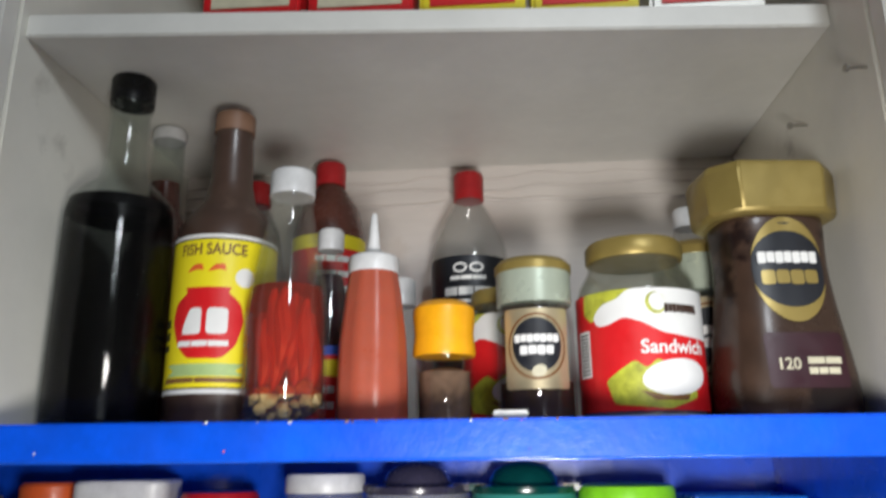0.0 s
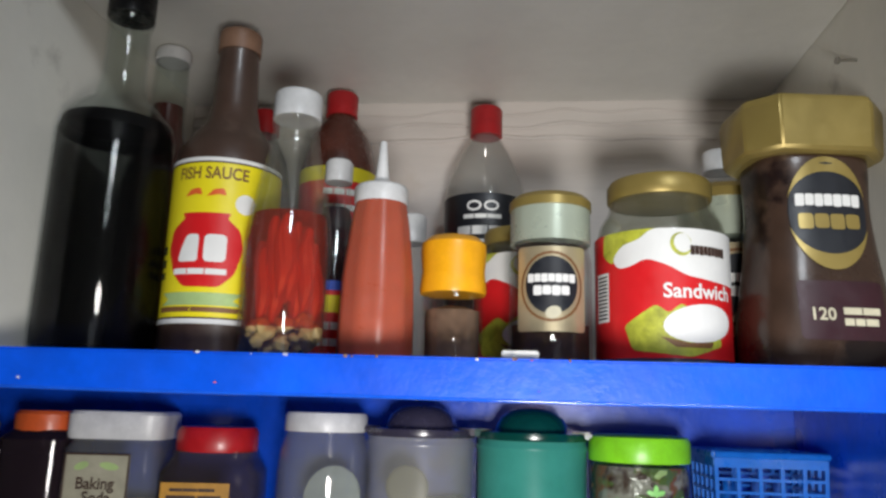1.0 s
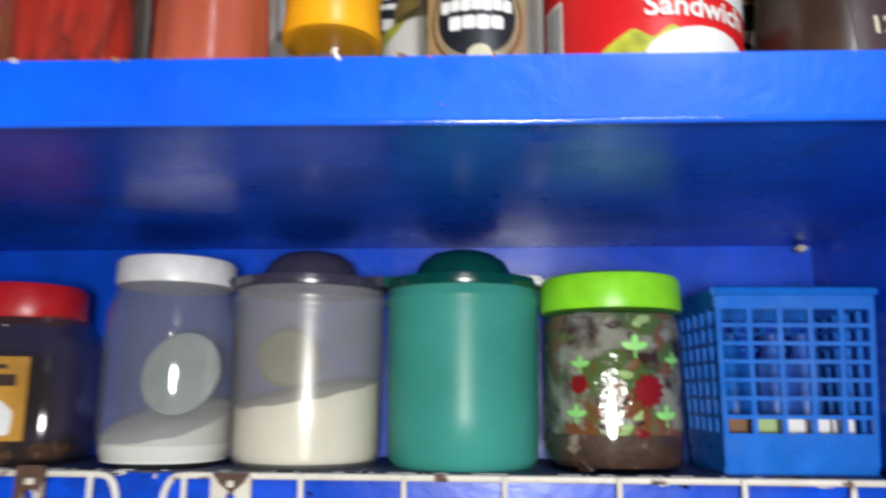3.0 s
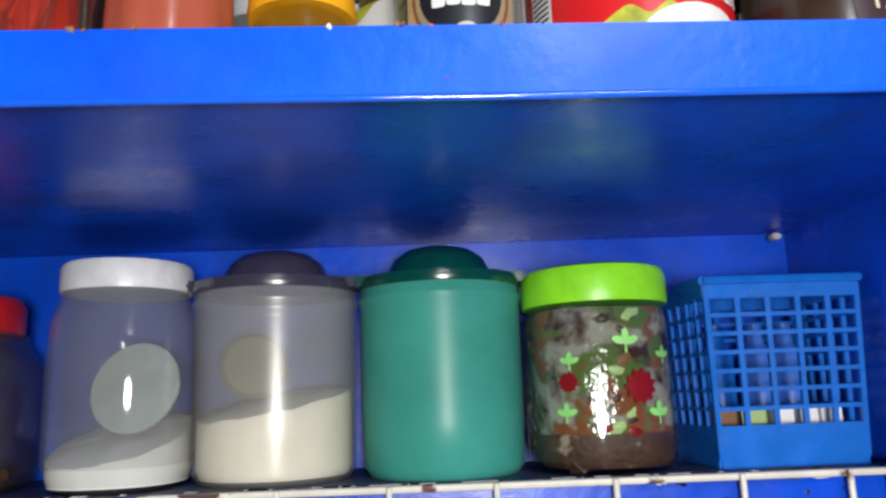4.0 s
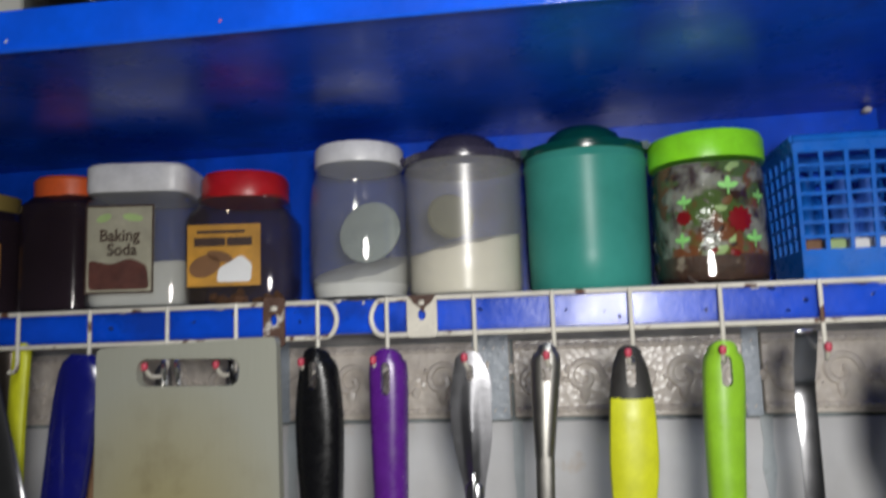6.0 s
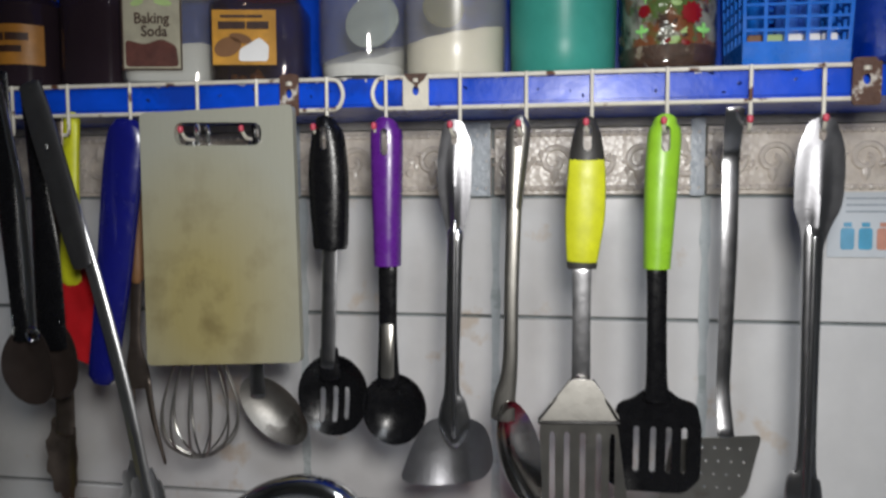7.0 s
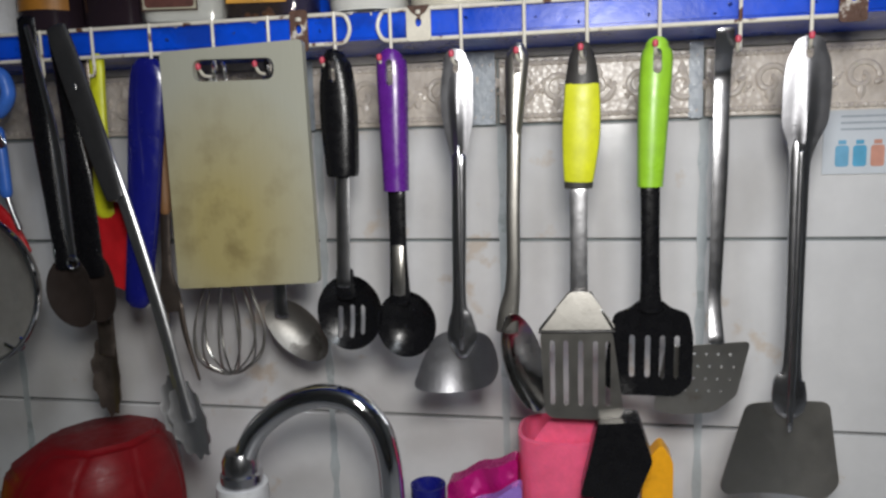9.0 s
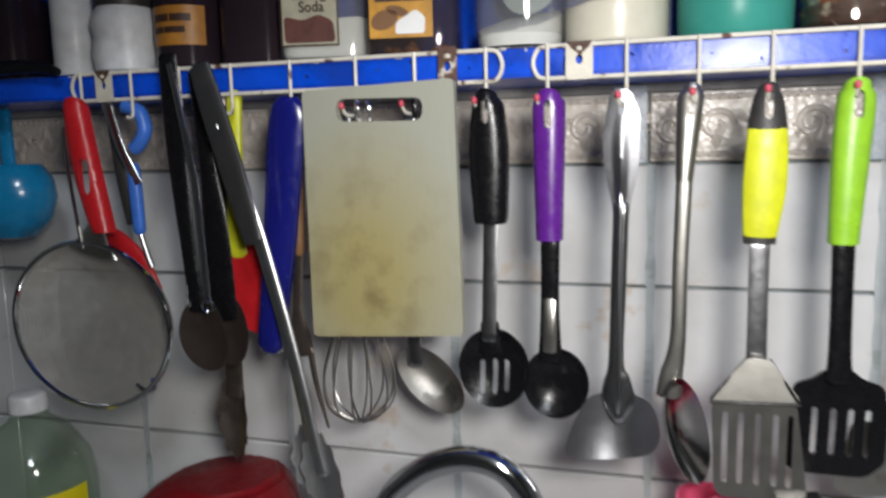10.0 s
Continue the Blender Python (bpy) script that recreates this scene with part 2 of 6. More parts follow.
GREEN_LID = surface("dark_green_lid", (0.002, 0.055, 0.045), 0.18, coat=0.3)
PLUM_LID = surface("grey_purple_lid", (0.045, 0.04, 0.066), 0.22, coat=0.3)
SMOKE = clear("smoky_plastic", (0.42, 0.38, 0.4), 0.1, (0.09, 0.06, 0.08), 0.35)
AMBERISH = clear("stained_plastic", (0.88, 0.84, 0.82), 0.08, (0.3, 0.24, 0.2), 0.08)
GREEN_GLASS = clear("greenish_plastic", (0.93, 0.97, 0.92), 0.06, (0.4, 0.46, 0.36), 0.03)
BASKET = surface("blue_basket_plastic", (0.008, 0.14, 0.58), 0.3, spec=0.45)
PINK = surface("pink_plastic", (0.85, 0.12, 0.24), 0.35, sub=0.2)
MAGENTA = surface("magenta_foil", (0.5, 0.01, 0.18), 0.25, 0.2)
LILAC = surface("lilac_foil", (0.32, 0.18, 0.6), 0.3, 0.1)
COUNTER = surface("grey_worktop", (0.3, 0.3, 0.3), 0.4)
PLASTER = surface("room_plaster", (0.5, 0.5, 0.48), 0.8, 0, 0.1, 4)
WRAP = clear("crumpled_wrap", (0.85, 0.85, 0.83), 0.12, (0.55, 0.55, 0.5), 0.3)


# ---- building tools ----
def part(name, bm, material, parent=None, label="", smooth=True, at=None):
    me = bpy.data.meshes.new(name)
    bmesh.ops.recalc_face_normals(bm, faces=bm.faces)
    bm.to_mesh(me)
    bm.free()
    me.materials.append(material)
    if smooth:
        for p in me.polygons:
            p.use_smooth = True
        me.set_sharp_from_angle(angle=radians(38))
    ob = new(name, me)
    if parent:
        ob.parent = parent
    if at:
        ob.location = at
    if label:
        ob["label"] = label
    return ob


def thing(name, at, label, category, group="", turn=0.0):
    ob = new(name)
    ob.empty_display_size = 0.02
    ob.location = at
    ob.rotation_euler = (0, 0, radians(turn))
    return tagged(ob, label, category, group)


def lathe(prof, seg=40, n=2.0, sy=1.0, flute=0.0, flutes=12, spin=0.0):
    """A turned body; n > 2 squares it, flute cuts upright grooves."""
    bm = bmesh.new()
    rings = []
    for r, z in prof:
        if r <= 1e-6:
            rings.append([bm.verts.new((0, 0, z))])
            continue
        ring = []
        for i in range(seg):
            a = math.tau * i / seg + spin
            c, s = math.cos(a), math.sin(a)
            k = r * (abs(c) ** n + abs(s) ** n) ** (-1 / n) * (1 + flute * math.cos(flutes * a))
            ring.append(bm.verts.new((k * c, k * s * sy, z)))
        rings.append(ring)
    for a, b in zip(rings, rings[1:]):
        if len(a) == 1 and len(b) == 1:
            continue
        for i in range(seg):
            j = (i + 1) % seg
            if len(a) == 1:
                bm.faces.new((a[0], b[j], b[i]))
            elif len(b) == 1:
                bm.faces.new((a[i], a[j], b[0]))
            else:
                bm.faces.new((a[i], a[j], b[j], b[i]))
    return bm


def shell(prof, t=0.0018):
    """Closes an open outer profile into a wall of thickness t."""
    inner = [(max(0.0, r - t), z) for r, z in reversed(prof) if r > t]
    inner = [(r, z + t if z < prof[0][1] + t else z) for r, z in inner]
    return [(0, prof[0][1])] + list(prof) + inner + [(0, prof[0][1] + t)]


def smooth_line(pts, steps=6):
    """Catmull-Rom through rows of numbers."""
    rows = [np.array(p, float) for p in pts]
    out = []
    for i in range(len(rows) - 1):
        p0, p1, p2, p3 = rows[max(0, i - 1)], rows[i], rows[i + 1], rows[min(len(rows) - 1, i + 2)]
        for k in range(steps):
            t = k / steps
            out.append(0.5 * (2 * p1 + (p2 - p0) * t + (2 * p0 - 5 * p1 + 4 * p2 - p3) * t**2 + (3 * p1 - p0 - 3 * p2 + p3) * t**3))
    return out + [rows[-1]]


def sweep(rows, seg=14, n=2.6, steps=5, cap=True):
    """A handle: rows of x, y, z, width, thickness along its middle line."""
    line = smooth_line(rows, steps) if steps > 1 else [np.array(r, float) for r in rows]
    if cap:
        a, b = line[0].copy(), line[-1].copy()
        d0 = (line[0] - line[1])[:3]
        d1 = (line[-1] - line[-2])[:3]
        a[:3] += d0 / np.linalg.norm(d0) * line[0][4] * 0.4
        b[:3] += d1 / np.linalg.norm(d1) * line[-1][4] * 0.4
        a[3:] *= 0.6
        b[3:] *= 0.6
        line = [a] + line + [b]
    bm = bmesh.new()
    rings = []
    for i, p in enumerate(line):
        d = Vector((line[min(i + 1, len(line) - 1)] - line[max(0, i - 1)])[:3]).normalized()
        side = Vector((0, 1, 0)).cross(d)
        side = side.normalized() if side.length > 1e-4 else Vector((1, 0, 0))
        up = d.cross(side)
        ring = []
        for k in range(seg):
            a = math.tau * k / seg
            c, s = math.cos(a), math.sin(a)
            q = (abs(c) ** n + abs(s) ** n) ** (-1 / n)
            ring.append(bm.verts.new(Vector(p[:3]) + side * (c * q * p[3] / 2) + up * (s * q * p[4] / 2)))
        rings.append(ring)
    for a, b in zip(rings, rings[1:]):
        for k in range(seg):
            bm.faces.new((a[k], a[(k + 1) % seg], b[(k + 1) % seg], b[k]))
    bm.faces.new(rings[0])
    bm.faces.new(rings[-1])
    return bm


def wire(pts, r, seg=8, steps=5, closed=False):
    line = [Vector(p) for p in (smooth_line(pts, steps) if steps > 1 else pts)]
    bm = bmesh.new()
    rings, up = [], None
    for i, p in enumerate(line):
        d = (line[min(i + 1, len(line) - 1)] - line[max(0, i - 1)]).normalized()
        if up is None:
            up = d.orthogonal().normalized()
        up = (up - d * up.dot(d)).normalized()
        v = d.cross(up)
        rings.append([bm.verts.new(p + (up * math.cos(math.tau * k / seg) + v * math.sin(math.tau * k / seg)) * r) for k in range(seg)])
    for a, b in zip(rings, rings[1:]):
        for k in range(seg):
            bm.faces.new((a[k], a[(k + 1) % seg], b[(k + 1) % seg], b[k]))
    if not closed:
        bm.faces.new(rings[0])
        bm.faces.new(rings[-1])
    return bm


def block(x0, x1, y0, y1, z0, z1, bevel=0.002, segs=2):
    bm = bmesh.new()
    bmesh.ops.create_cube(bm, size=1)
    for v in bm.verts:
        v.co = Vector(((x0 + x1) / 2 + v.co.x * (x1 - x0), (y0 + y1) / 2 + v.co.y * (y1 - y0), (z0 + z1) / 2 + v.co.z * (z1 - z0)))
    if bevel:
        bmesh.ops.bevel(bm, geom=bm.edges[:], offset=bevel, segments=segs, affect="EDGES", clamp_overlap=True)
    return bm


def rounded(pts, r=0.004, k=4):
    """Rounds the corners of an outline of x, z."""
    out = []
    m = len(pts)
    for i in range(m):
        p, a, b = Vector(pts[i]), Vector(pts[i - 1]), Vector(pts[(i + 1) % m])
        da, db = (a - p), (b - p)
        q = min(r, da.length * 0.45, db.length * 0.45)
        s, e = p + da.normalized() * q, p + db.normalized() * q
        for j in range(k + 1):
            t = j / k
            out.append(tuple((1 - t) ** 2 * s + 2 * t * (1 - t) * p + t * t * e))
    return out


def ellipse(cx, cz, rx, rz, k=28, turn=0.0):
    c, s = math.cos(radians(turn)), math.sin(radians(turn))
    return [(cx + rx * math.cos(math.tau * i / k) * c - rz * math.sin(math.tau * i / k) * s, cz + rx * math.cos(math.tau * i / k) * s + rz * math.sin(math.tau * i / k) * c) for i in range(k)]


def pill(x, z0, z1, w, k=5):
    r = w / 2
    top = [(x + r * math.cos(math.pi * i / k), z1 - r + r * math.sin(math.pi * i / k)) for i in range(k + 1)]
    low = [(x - r * math.cos(math.pi * i / k), z0 + r - r * math.sin(math.pi * i / k)) for i in range(k + 1)]
    return top + low


def flat(loops):
    """Fills an outline, with holes, in the x-z plane."""
    bm = bmesh.new()
    edges = []
    for loop in loops:
        vs = [bm.verts.new((x, 0, z)) for x, z in loop]
        edges += [bm.edges.new((vs[i], vs[(i + 1) % len(vs)])) for i in range(len(vs))]
    bmesh.ops.triangle_fill(bm, use_beauty=True, use_dissolve=False, edges=edges)
    return bm


def plate(loops, t, form=None, cuts=0):
    """A sheet of thickness t; form(x, z) gives its y."""
    bm = flat(loops)
    if cuts:
        zs = [v.co.z for v in bm.verts]
        xs = [v.co.x for v in bm.verts]
        for i in range(1, cuts):
            bmesh.ops.bisect_plane(bm, geom=bm.verts[:] + bm.edges[:] + bm.faces[:], plane_co=(0, 0, min(zs) + (max(zs) - min(zs)) * i / cuts), plane_no=(0, 0, 1))
            bmesh.ops.bisect_plane(bm, geom=bm.verts[:] + bm.edges[:] + bm.faces[:], plane_co=(min(xs) + (max(xs) - min(xs)) * i / cuts, 0, 0), plane_no=(1, 0, 0))
    if form:
        for v in bm.verts:
            v.co.y = form(v.co.x, v.co.z)
    out = bmesh.ops.extrude_face_region(bm, geom=bm.faces[:])
    for v in out["geom"]:
        if isinstance(v, bmesh.types.BMVert):
            v.co.y += t
    return bm


def bend(bm, r, sy=1.0, step=0.006):
    """Lays a flat drawing round a turned body (r: radius, or radius by height), on the side towards -y."""
    xs = [v.co.x for v in bm.verts]
    k = math.ceil((max(xs) - min(xs)) / step)
    for i in range(1, k):
        bmesh.ops.bisect_plane(bm, geom=bm.verts[:] + bm.edges[:] + bm.faces[:], plane_co=(min(xs) + (max(xs) - min(xs)) * i / k, 0, 0), plane_no=(1, 0, 0))
    for v in bm.verts:
        rr = r(v.co.z) if callable(r) else r
        lift = v.co.y
        a = v.co.x / rr
        v.co = Vector(((rr + lift) * math.sin(a), -(rr + lift) * math.cos(a) * sy, v.co.z))
    return bm


def rect(x0, x1, z0, z1):
    return [(x0, z0), (x1, z0), (x1, z1), (x0, z1)]


def many(loops_list):
    bm = bmesh.new()
    for loops in loops_list:
        one = flat(loops)
        me = bpy.data.meshes.new("piece")
        one.to_mesh(me)
        one.free()
        bm.from_mesh(me)
        bpy.data.meshes.remove(me)
    return bm


def bars(x0, x1, z, h, gaps=(0.3, 0.62)):
    """Writing that cannot be read: plain bars."""
    out, a = [], x0
    for g in (*gaps, 1.0):
        b = x0 + (x1 - x0) * g
        out.append([rect(a, b - h * 0.16, z - h / 2, z + h / 2)])
        a = b
    return out


def lettering(text, size, squeeze=1.0):
    """The words as a flat mesh in the x-z plane, centred."""
    cu = bpy.data.curves.new("lettering", "FONT")
    cu.body, cu.size, cu.align_x, cu.align_y = text, size, "CENTER", "CENTER"
    cu.resolution_u = 3
    cu.offset = size * 0.022
    ob = new("lettering", cu)
    me = bpy.data.meshes.new_from_object(ob.evaluated_get(bpy.context.evaluated_depsgraph_get()))
    bm = bmesh.new()
    bm.from_mesh(me)
    bpy.data.objects.remove(ob)
    bpy.data.meshes.remove(me)
    bpy.data.curves.remove(cu)
    for v in bm.verts:
        v.co = Vector((v.co.x * squeeze, 0, v.co.y))
    return bm


def moved(bm, x=0, y=0, z=0):
    for v in bm.verts:
        v.co += Vector((x, y, z))
    return bm


def lump(n, spread, size, seed, base=0.0, flatten=1.0):
    """Heaped bits: spread (rx, ry, h), bits of the given size."""
    rng = random.Random(seed)
    bm = bmesh.new()
    for _ in range(n):
        a, q = rng.random() * math.tau, math.sqrt(rng.random())
        m = Matrix.Translation((spread[0] * q * math.cos(a), spread[1] * q * math.sin(a), base + spread[2] * rng.random())) @ Euler([rng.random() * 6 for _ in range(3)]).to_matrix().to_4x4()
        s = size * (0.5 + rng.random())
        m = m @ Matrix.Diagonal((s, s * (0.4 + 0.6 * rng.random()), s * flatten, 1))
        bmesh.ops.create_icosphere(bm, subdivisions=1, radius=1, matrix=m)
    return bm


WORDS = {k: lettering(k, s, q) for k, s, q in (("FISH SAUCE", 0.0125, 0.82), ("Sandwich", 0.0135, 1.0), ("Baking", 0.013, 0.9), ("Soda", 0.013, 0.9), ("120", 0.011, 1.0))}


# ---- the setting ----
def structure(name, bm, material, label, category="wall", smooth=False):
    return tagged(part(name, bm, material, smooth=smooth), label, category, kind="structure")


TILE_Y, SHELF_Y, LOW_Y, BACK_Y, UP_BACK = 0.75, 0.456, 0.622, 0.722, 0.765
UP_Z, LOW_Z = 1.571, 1.418

structure("floor", block(-2.2, 2.0, -2.2, 0.9, -0.05, 0.0, 0), COUNTER, "plain grey kitchen floor", "floor")
structure("ceiling", block(-2.2, 2.0, -2.2, 0.9, 2.42, 2.47, 0), PLASTER, "plain pale plaster ceiling", "ceiling")
structure("wall_south", block(-2.2, 2.0, -2.3, -2.2, 0, 2.42, 0), PLASTER, "plain plaster wall across the room")
structure("wall_west", block(-2.3, -2.2, -2.2, 0.9, 0, 2.42, 0), PLASTER, "plain plaster side wall")
structure("wall_east", block(2.0, 2.1, -2.2, 0.9, 0, 2.42, 0), PLASTER, "plain plaster side wall")
structure("wall_upper", block(-2.2, 2.0, 0.775, 0.9, 1.5, 2.42, 0), PLASTER, "plain plaster wall behind the cabinet")
wall_north = structure("wall_north", block(-2.2, 2.0, TILE_Y + 0.008, 0.9, 0, 1.5, 0), GROUT, "tiled kitchen wall with grey grout joints")
structure("worktop", block(-2.2, 2.0, 0.2, TILE_Y + 0.006, 0.84, 0.88, 0.004), COUNTER, "plain grey worktop below the utensils", "worktop")

cabinet = thing("wall_cabinet", (0, 0.6, LOW_Z), "wall cabinet with blue painted shelves and a cream-lined upper bay", "cabinet")


def cab(name, box_args, material, label="", bevel=0.0012):
    x0, x1, y0, y1, z0, z1 = box_args
    return part(name, block(x0, x1, y0 - 0.6, y1 - 0.6, z0 - LOW_Z, z1 - LOW_Z, bevel), material, cabinet, label)


RIGHT = 0.306
LEFT = -0.299
ASKEW = 0.022
wedge = block(-0.95, 0.6, SHELF_Y + 0.003 - 0.6, UP_BACK - 0.6, 1.5575 - LOW_Z, UP_Z - LOW_Z, 0.0006)
for v in wedge.verts:
    if v.co.z < 1.56 - LOW_Z:
        v.co.z -= 0.0085 * max(0.0, (0.722 - 0.6 - v.co.y) / 0.26)
for v in wedge.verts:
    if v.co.y < 0:
        v.co.y += ASKEW * (v.co.x - 0.05)
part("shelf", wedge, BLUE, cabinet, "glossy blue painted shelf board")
# added glossy bead, there only to draw the highlight line along the lower edge
BEAD = surface("glossy_glint_bead", (0.01, 0.11, 0.75), 0.13, 0, 0.2, 40, 0.2, 60, coat=0.5)
part("glint_bead", wire([(-0.95 + 0.05 * i, SHELF_Y - 0.6 - 0.0003 + ASKEW * (-1.0 + 0.05 * i) + 0.0002 * math.sin(3 * i), 1.5476 - LOW_Z + 0.0002 * math.sin(5 * i)) for i in range(32)], 0.0012, 10, 2), BEAD, cabinet, "glossy blue bead added for a highlight line along the edge")
nosing = cab("nosing", (-0.95, 0.6, SHELF_Y - 0.001, SHELF_Y + 0.0029, 1.547, UP_Z + 0.0002), BLUE_LIT, "blue front edge coloured brighter as lit, with chipped paint", 0.0014)
for v in nosing.data.vertices:
    v.co.y += ASKEW * (v.co.x - 0.05)
low = cab("shelf", (-0.95, 0.6, LOW_Y, UP_BACK, 1.394, LOW_Z - 0.001), BLUE, "blue painted lower shelf board", 0.002)
GRIME = surface("grimy_blue_paint", (0.035, 0.05, 0.13), 0.5, 0, 0.5, 30, 0.3, 200, (0.09, 0.075, 0.06), 0.55, 22, spec=0.3)
part("top_film", block(-0.95, 0.6, LOW_Y + 0.0012 - 0.6, BACK_Y - 0.6, -0.0011, 0.0, 0), GRIME, low, "dusty worn paint on top")
FLAKE = surface("bared_primer", (0.62, 0.6, 0.56), 0.6, 0, 0.3, 300)
BARE = surface("bared_brown_board", (0.09, 0.045, 0.03), 0.7, 0, 0.5, 300)
flakes = random.Random(21)
for k in range(90):
    x = flakes.uniform(-0.2, 0.3) if k % 4 else flakes.uniform(-0.55, -0.2)
    w = flakes.uniform(0.001, 0.007)
    h = flakes.uniform(0.0006, 0.0018)
    out = [(w * math.cos(math.tau * i / 9) * flakes.uniform(0.6, 1.1), h * math.sin(math.tau * i / 9) * flakes.uniform(0.5, 1.2)) for i in range(9)]
    part("paint_flake", moved(plate([out], 0.0009), x, LOW_Y - 0.6 - 0.0007, flakes.uniform(-0.003, -0.0012)), FLAKE if k % 3 else BARE, low, smooth=False)
    if k % 2:
        part("paint_flake", moved(block(-w, w, -0.0015, 0.0015, 0.0, 0.0004, 0), x + 0.004, LOW_Y - 0.6 + 0.003, 0.0), FLAKE if k % 5 else BARE, low, smooth=False)
skew = block(LEFT, RIGHT, -0.116, UP_BACK - 0.6, 1.858 - LOW_Z, 1.877 - LOW_Z, 0.0012)
for v in skew.verts:
    if v.co.y < 0:
        v.co.y += 0.075 * (v.co.x - 0.0)
part("shelf", skew, WHITE_PANEL, cabinet, "white upper shelf board set slightly askew")
cab("back_panel", (-0.95, 0.6, UP_BACK, UP_BACK + 0.006, UP_Z, 2.1), PLY, "whitewashed plywood back panel")
cab("back_panel", (-0.95, 0.6, BACK_Y, BACK_Y + 0.008, LOW_Z, 1.557), BLUE, "blue painted back panel")
cab("side_panel", (RIGHT, RIGHT + 0.04, SHELF_Y, UP_BACK, UP_Z, 2.1), CREAM, "cream side panel")
cab("side_panel", (LEFT - 0.09, LEFT, SHELF_Y - 0.002, UP_BACK, UP_Z, 2.1), CREAM, "cream side panel")
cab("stile", (LEFT - 0.24, LEFT - 0.001, SHELF_Y - 0.02, SHELF_Y - 0.003, UP_Z + 0.002, 2.1), WHITE_PANEL, "white front stile")
cab("stile", (RIGHT + 0.001, RIGHT + 0.2, SHELF_Y - 0.02, SHELF_Y - 0.001, UP_Z + 0.002, 2.1), WHITE_PANEL, "white front stile")
cab("side_panel", (0.295, 0.325, SHELF_Y + 0.02, BACK_Y, LOW_Z, 1.557), BLUE, "blue painted side panel")
cab("top_panel", (-0.95, 0.6, SHELF_Y, UP_BACK, 2.1, 2.118), CREAM)
# crumpled paper edge along the top of the back panel
rng = random.Random(3)
for k in range(3):
    pts = [(-0.3 + i * 0.04, UP_BACK - 0.6 - 0.001, 1.846 - 0.014 * k - LOW_Z + rng.uniform(-0.004, 0.004)) for i in range(16)]
    part("paper_fold", wire(pts, 0.0012 + 0.0005 * k, 6, 3), PLY, cabinet)
# paint chips along the front edge
for k in range(18):
    x = rng.uniform(-0.32, 0.32)
    s = rng.uniform(0.0005, 0.0012)
    part("paint_chip", moved(lump(2, (s, 0.0004, s * 0.4), s, k, 0, 0.5), x, SHELF_Y - 0.6 - 0.0012 + ASKEW * (x - 0.05), UP_Z - LOW_Z - rng.choice((0.0005, 0.0008, 0.001, 0.018))), rng.choice((PAPER, CREAM, TAN_CAP, ORANGE_RED)), cabinet)
for x, y, z, m in ((0.3, 0.578, 1.806, DARKGREY), (0.3, 0.474, 1.801, DARKGREY)):
    nail = thing("nail", (RIGHT, y - 0.006, z), "dark bent nail driven into the cabinet side", "nail")
    part("shank", wire([(0.004, 0, 0), (-0.006, -0.001, 0), (-0.014, -0.003, -0.001)], 0.0011), STEEL_DULL, nail)
    part("head", wire([(-0.014, -0.003, -0.001), (-0.016, -0.0033, -0.001)], 0.0028, 10, 1), STEEL_DULL, nail)
screw = thing("bracket", (0.284, 0.712, 1.552), "small dusty corner bracket under the shelf", "bracket")
part("plate", block(-0.003, 0.003, -0.004, 0.004, -0.002, 0.002, 0.001), CEMENT, screw)

# things on the top shelf, only their feet in view
for x0, x1, m, lab in ((-0.18, -0.1, RED_PRINT, "red printed carton on the top shelf"), (-0.095, -0.01, RED_PRINT, "red printed carton on the top shelf"), (-0.005, 0.08, YELLOW_PRINT, "yellow printed pouch on the top shelf"), (0.085, 0.17, YELLOW_PRINT, "yellow printed pouch on the top shelf"), (0.18, 0.27, STEEL_DULL, "grey packet on the top shelf")):
    pk = thing("packet", ((x0 + x1) / 2, 0.535 + 0.075 * (x0 + x1) / 2, 1.877), lab, "packet", "packets on the top shelf")
    w = (x1 - x0) / 2
    part("box", block(-w, w, -0.025, 0.025, 0.0, 0.11, 0.003), m, pk)
    part("print", block(-w * 0.8, w * 0.8, -0.0262, -0.0252, 0.02, 0.09, 0), CREAM_PRINT if m is RED_PRINT else RED_PRINT, pk)

# dents in the paint of the lower shelf's front edge
DENT = surface("dark_blue_dent", (0.004, 0.02, 0.16), 0.4)
for k in range(22):
    x, z, s = rng.uniform(-0.3, 0.29), rng.uniform(1.397, 1.414), rng.uniform(0.0008, 0.0022)
    part("paint_dent", moved(lump(2, (s, 0.0003, s * 0.5), s, 50 + k, 0, 0.3), x, LOW_Y - 0.6, z - LOW_Z), DENT, cabinet)
# pale scuffs under the upper shelf
SCUFF = surface("pale_scuff", (0.25, 0.35, 0.6), 0.5)
for k in range(9):
    x, y, s = rng.uniform(-0.28, 0.28), rng.uniform(0.5, 0.68), rng.uniform(0.002, 0.006)
    zz = 1.5575 - 0.0085 * (0.722 - y) / 0.26
    part("scuff", moved(block(-s, s, -0.0004, 0.0004, -0.0003, 0.0004, 0), x, y - 0.6, zz - LOW_Z), SCUFF, cabinet)
# tiles, border, wall patch
for row, (z0, z1) in enumerate(((0.808, 1.004), (1.004, 1.2), (1.2, 1.319))):
    for k in range(-5, 3):
        x = 0.003 + k * 0.198
        part("tile", block(x + 0.0016, x + 0.1964, TILE_Y, TILE_Y + 0.009, z0 + 0.0016, z1 - 0.0016, 0.0012, 1), TILE, wall_north)
EMB, tt, nn, ll, pp = tree("embossed_border_tile")
base = ramp(tt, noisy(tt, 55, 6), 0.35, 0.68, (0.57, 0.51, 0.45), (0.78, 0.72, 0.645))
ll.new(base, pp.inputs["Base Color"])
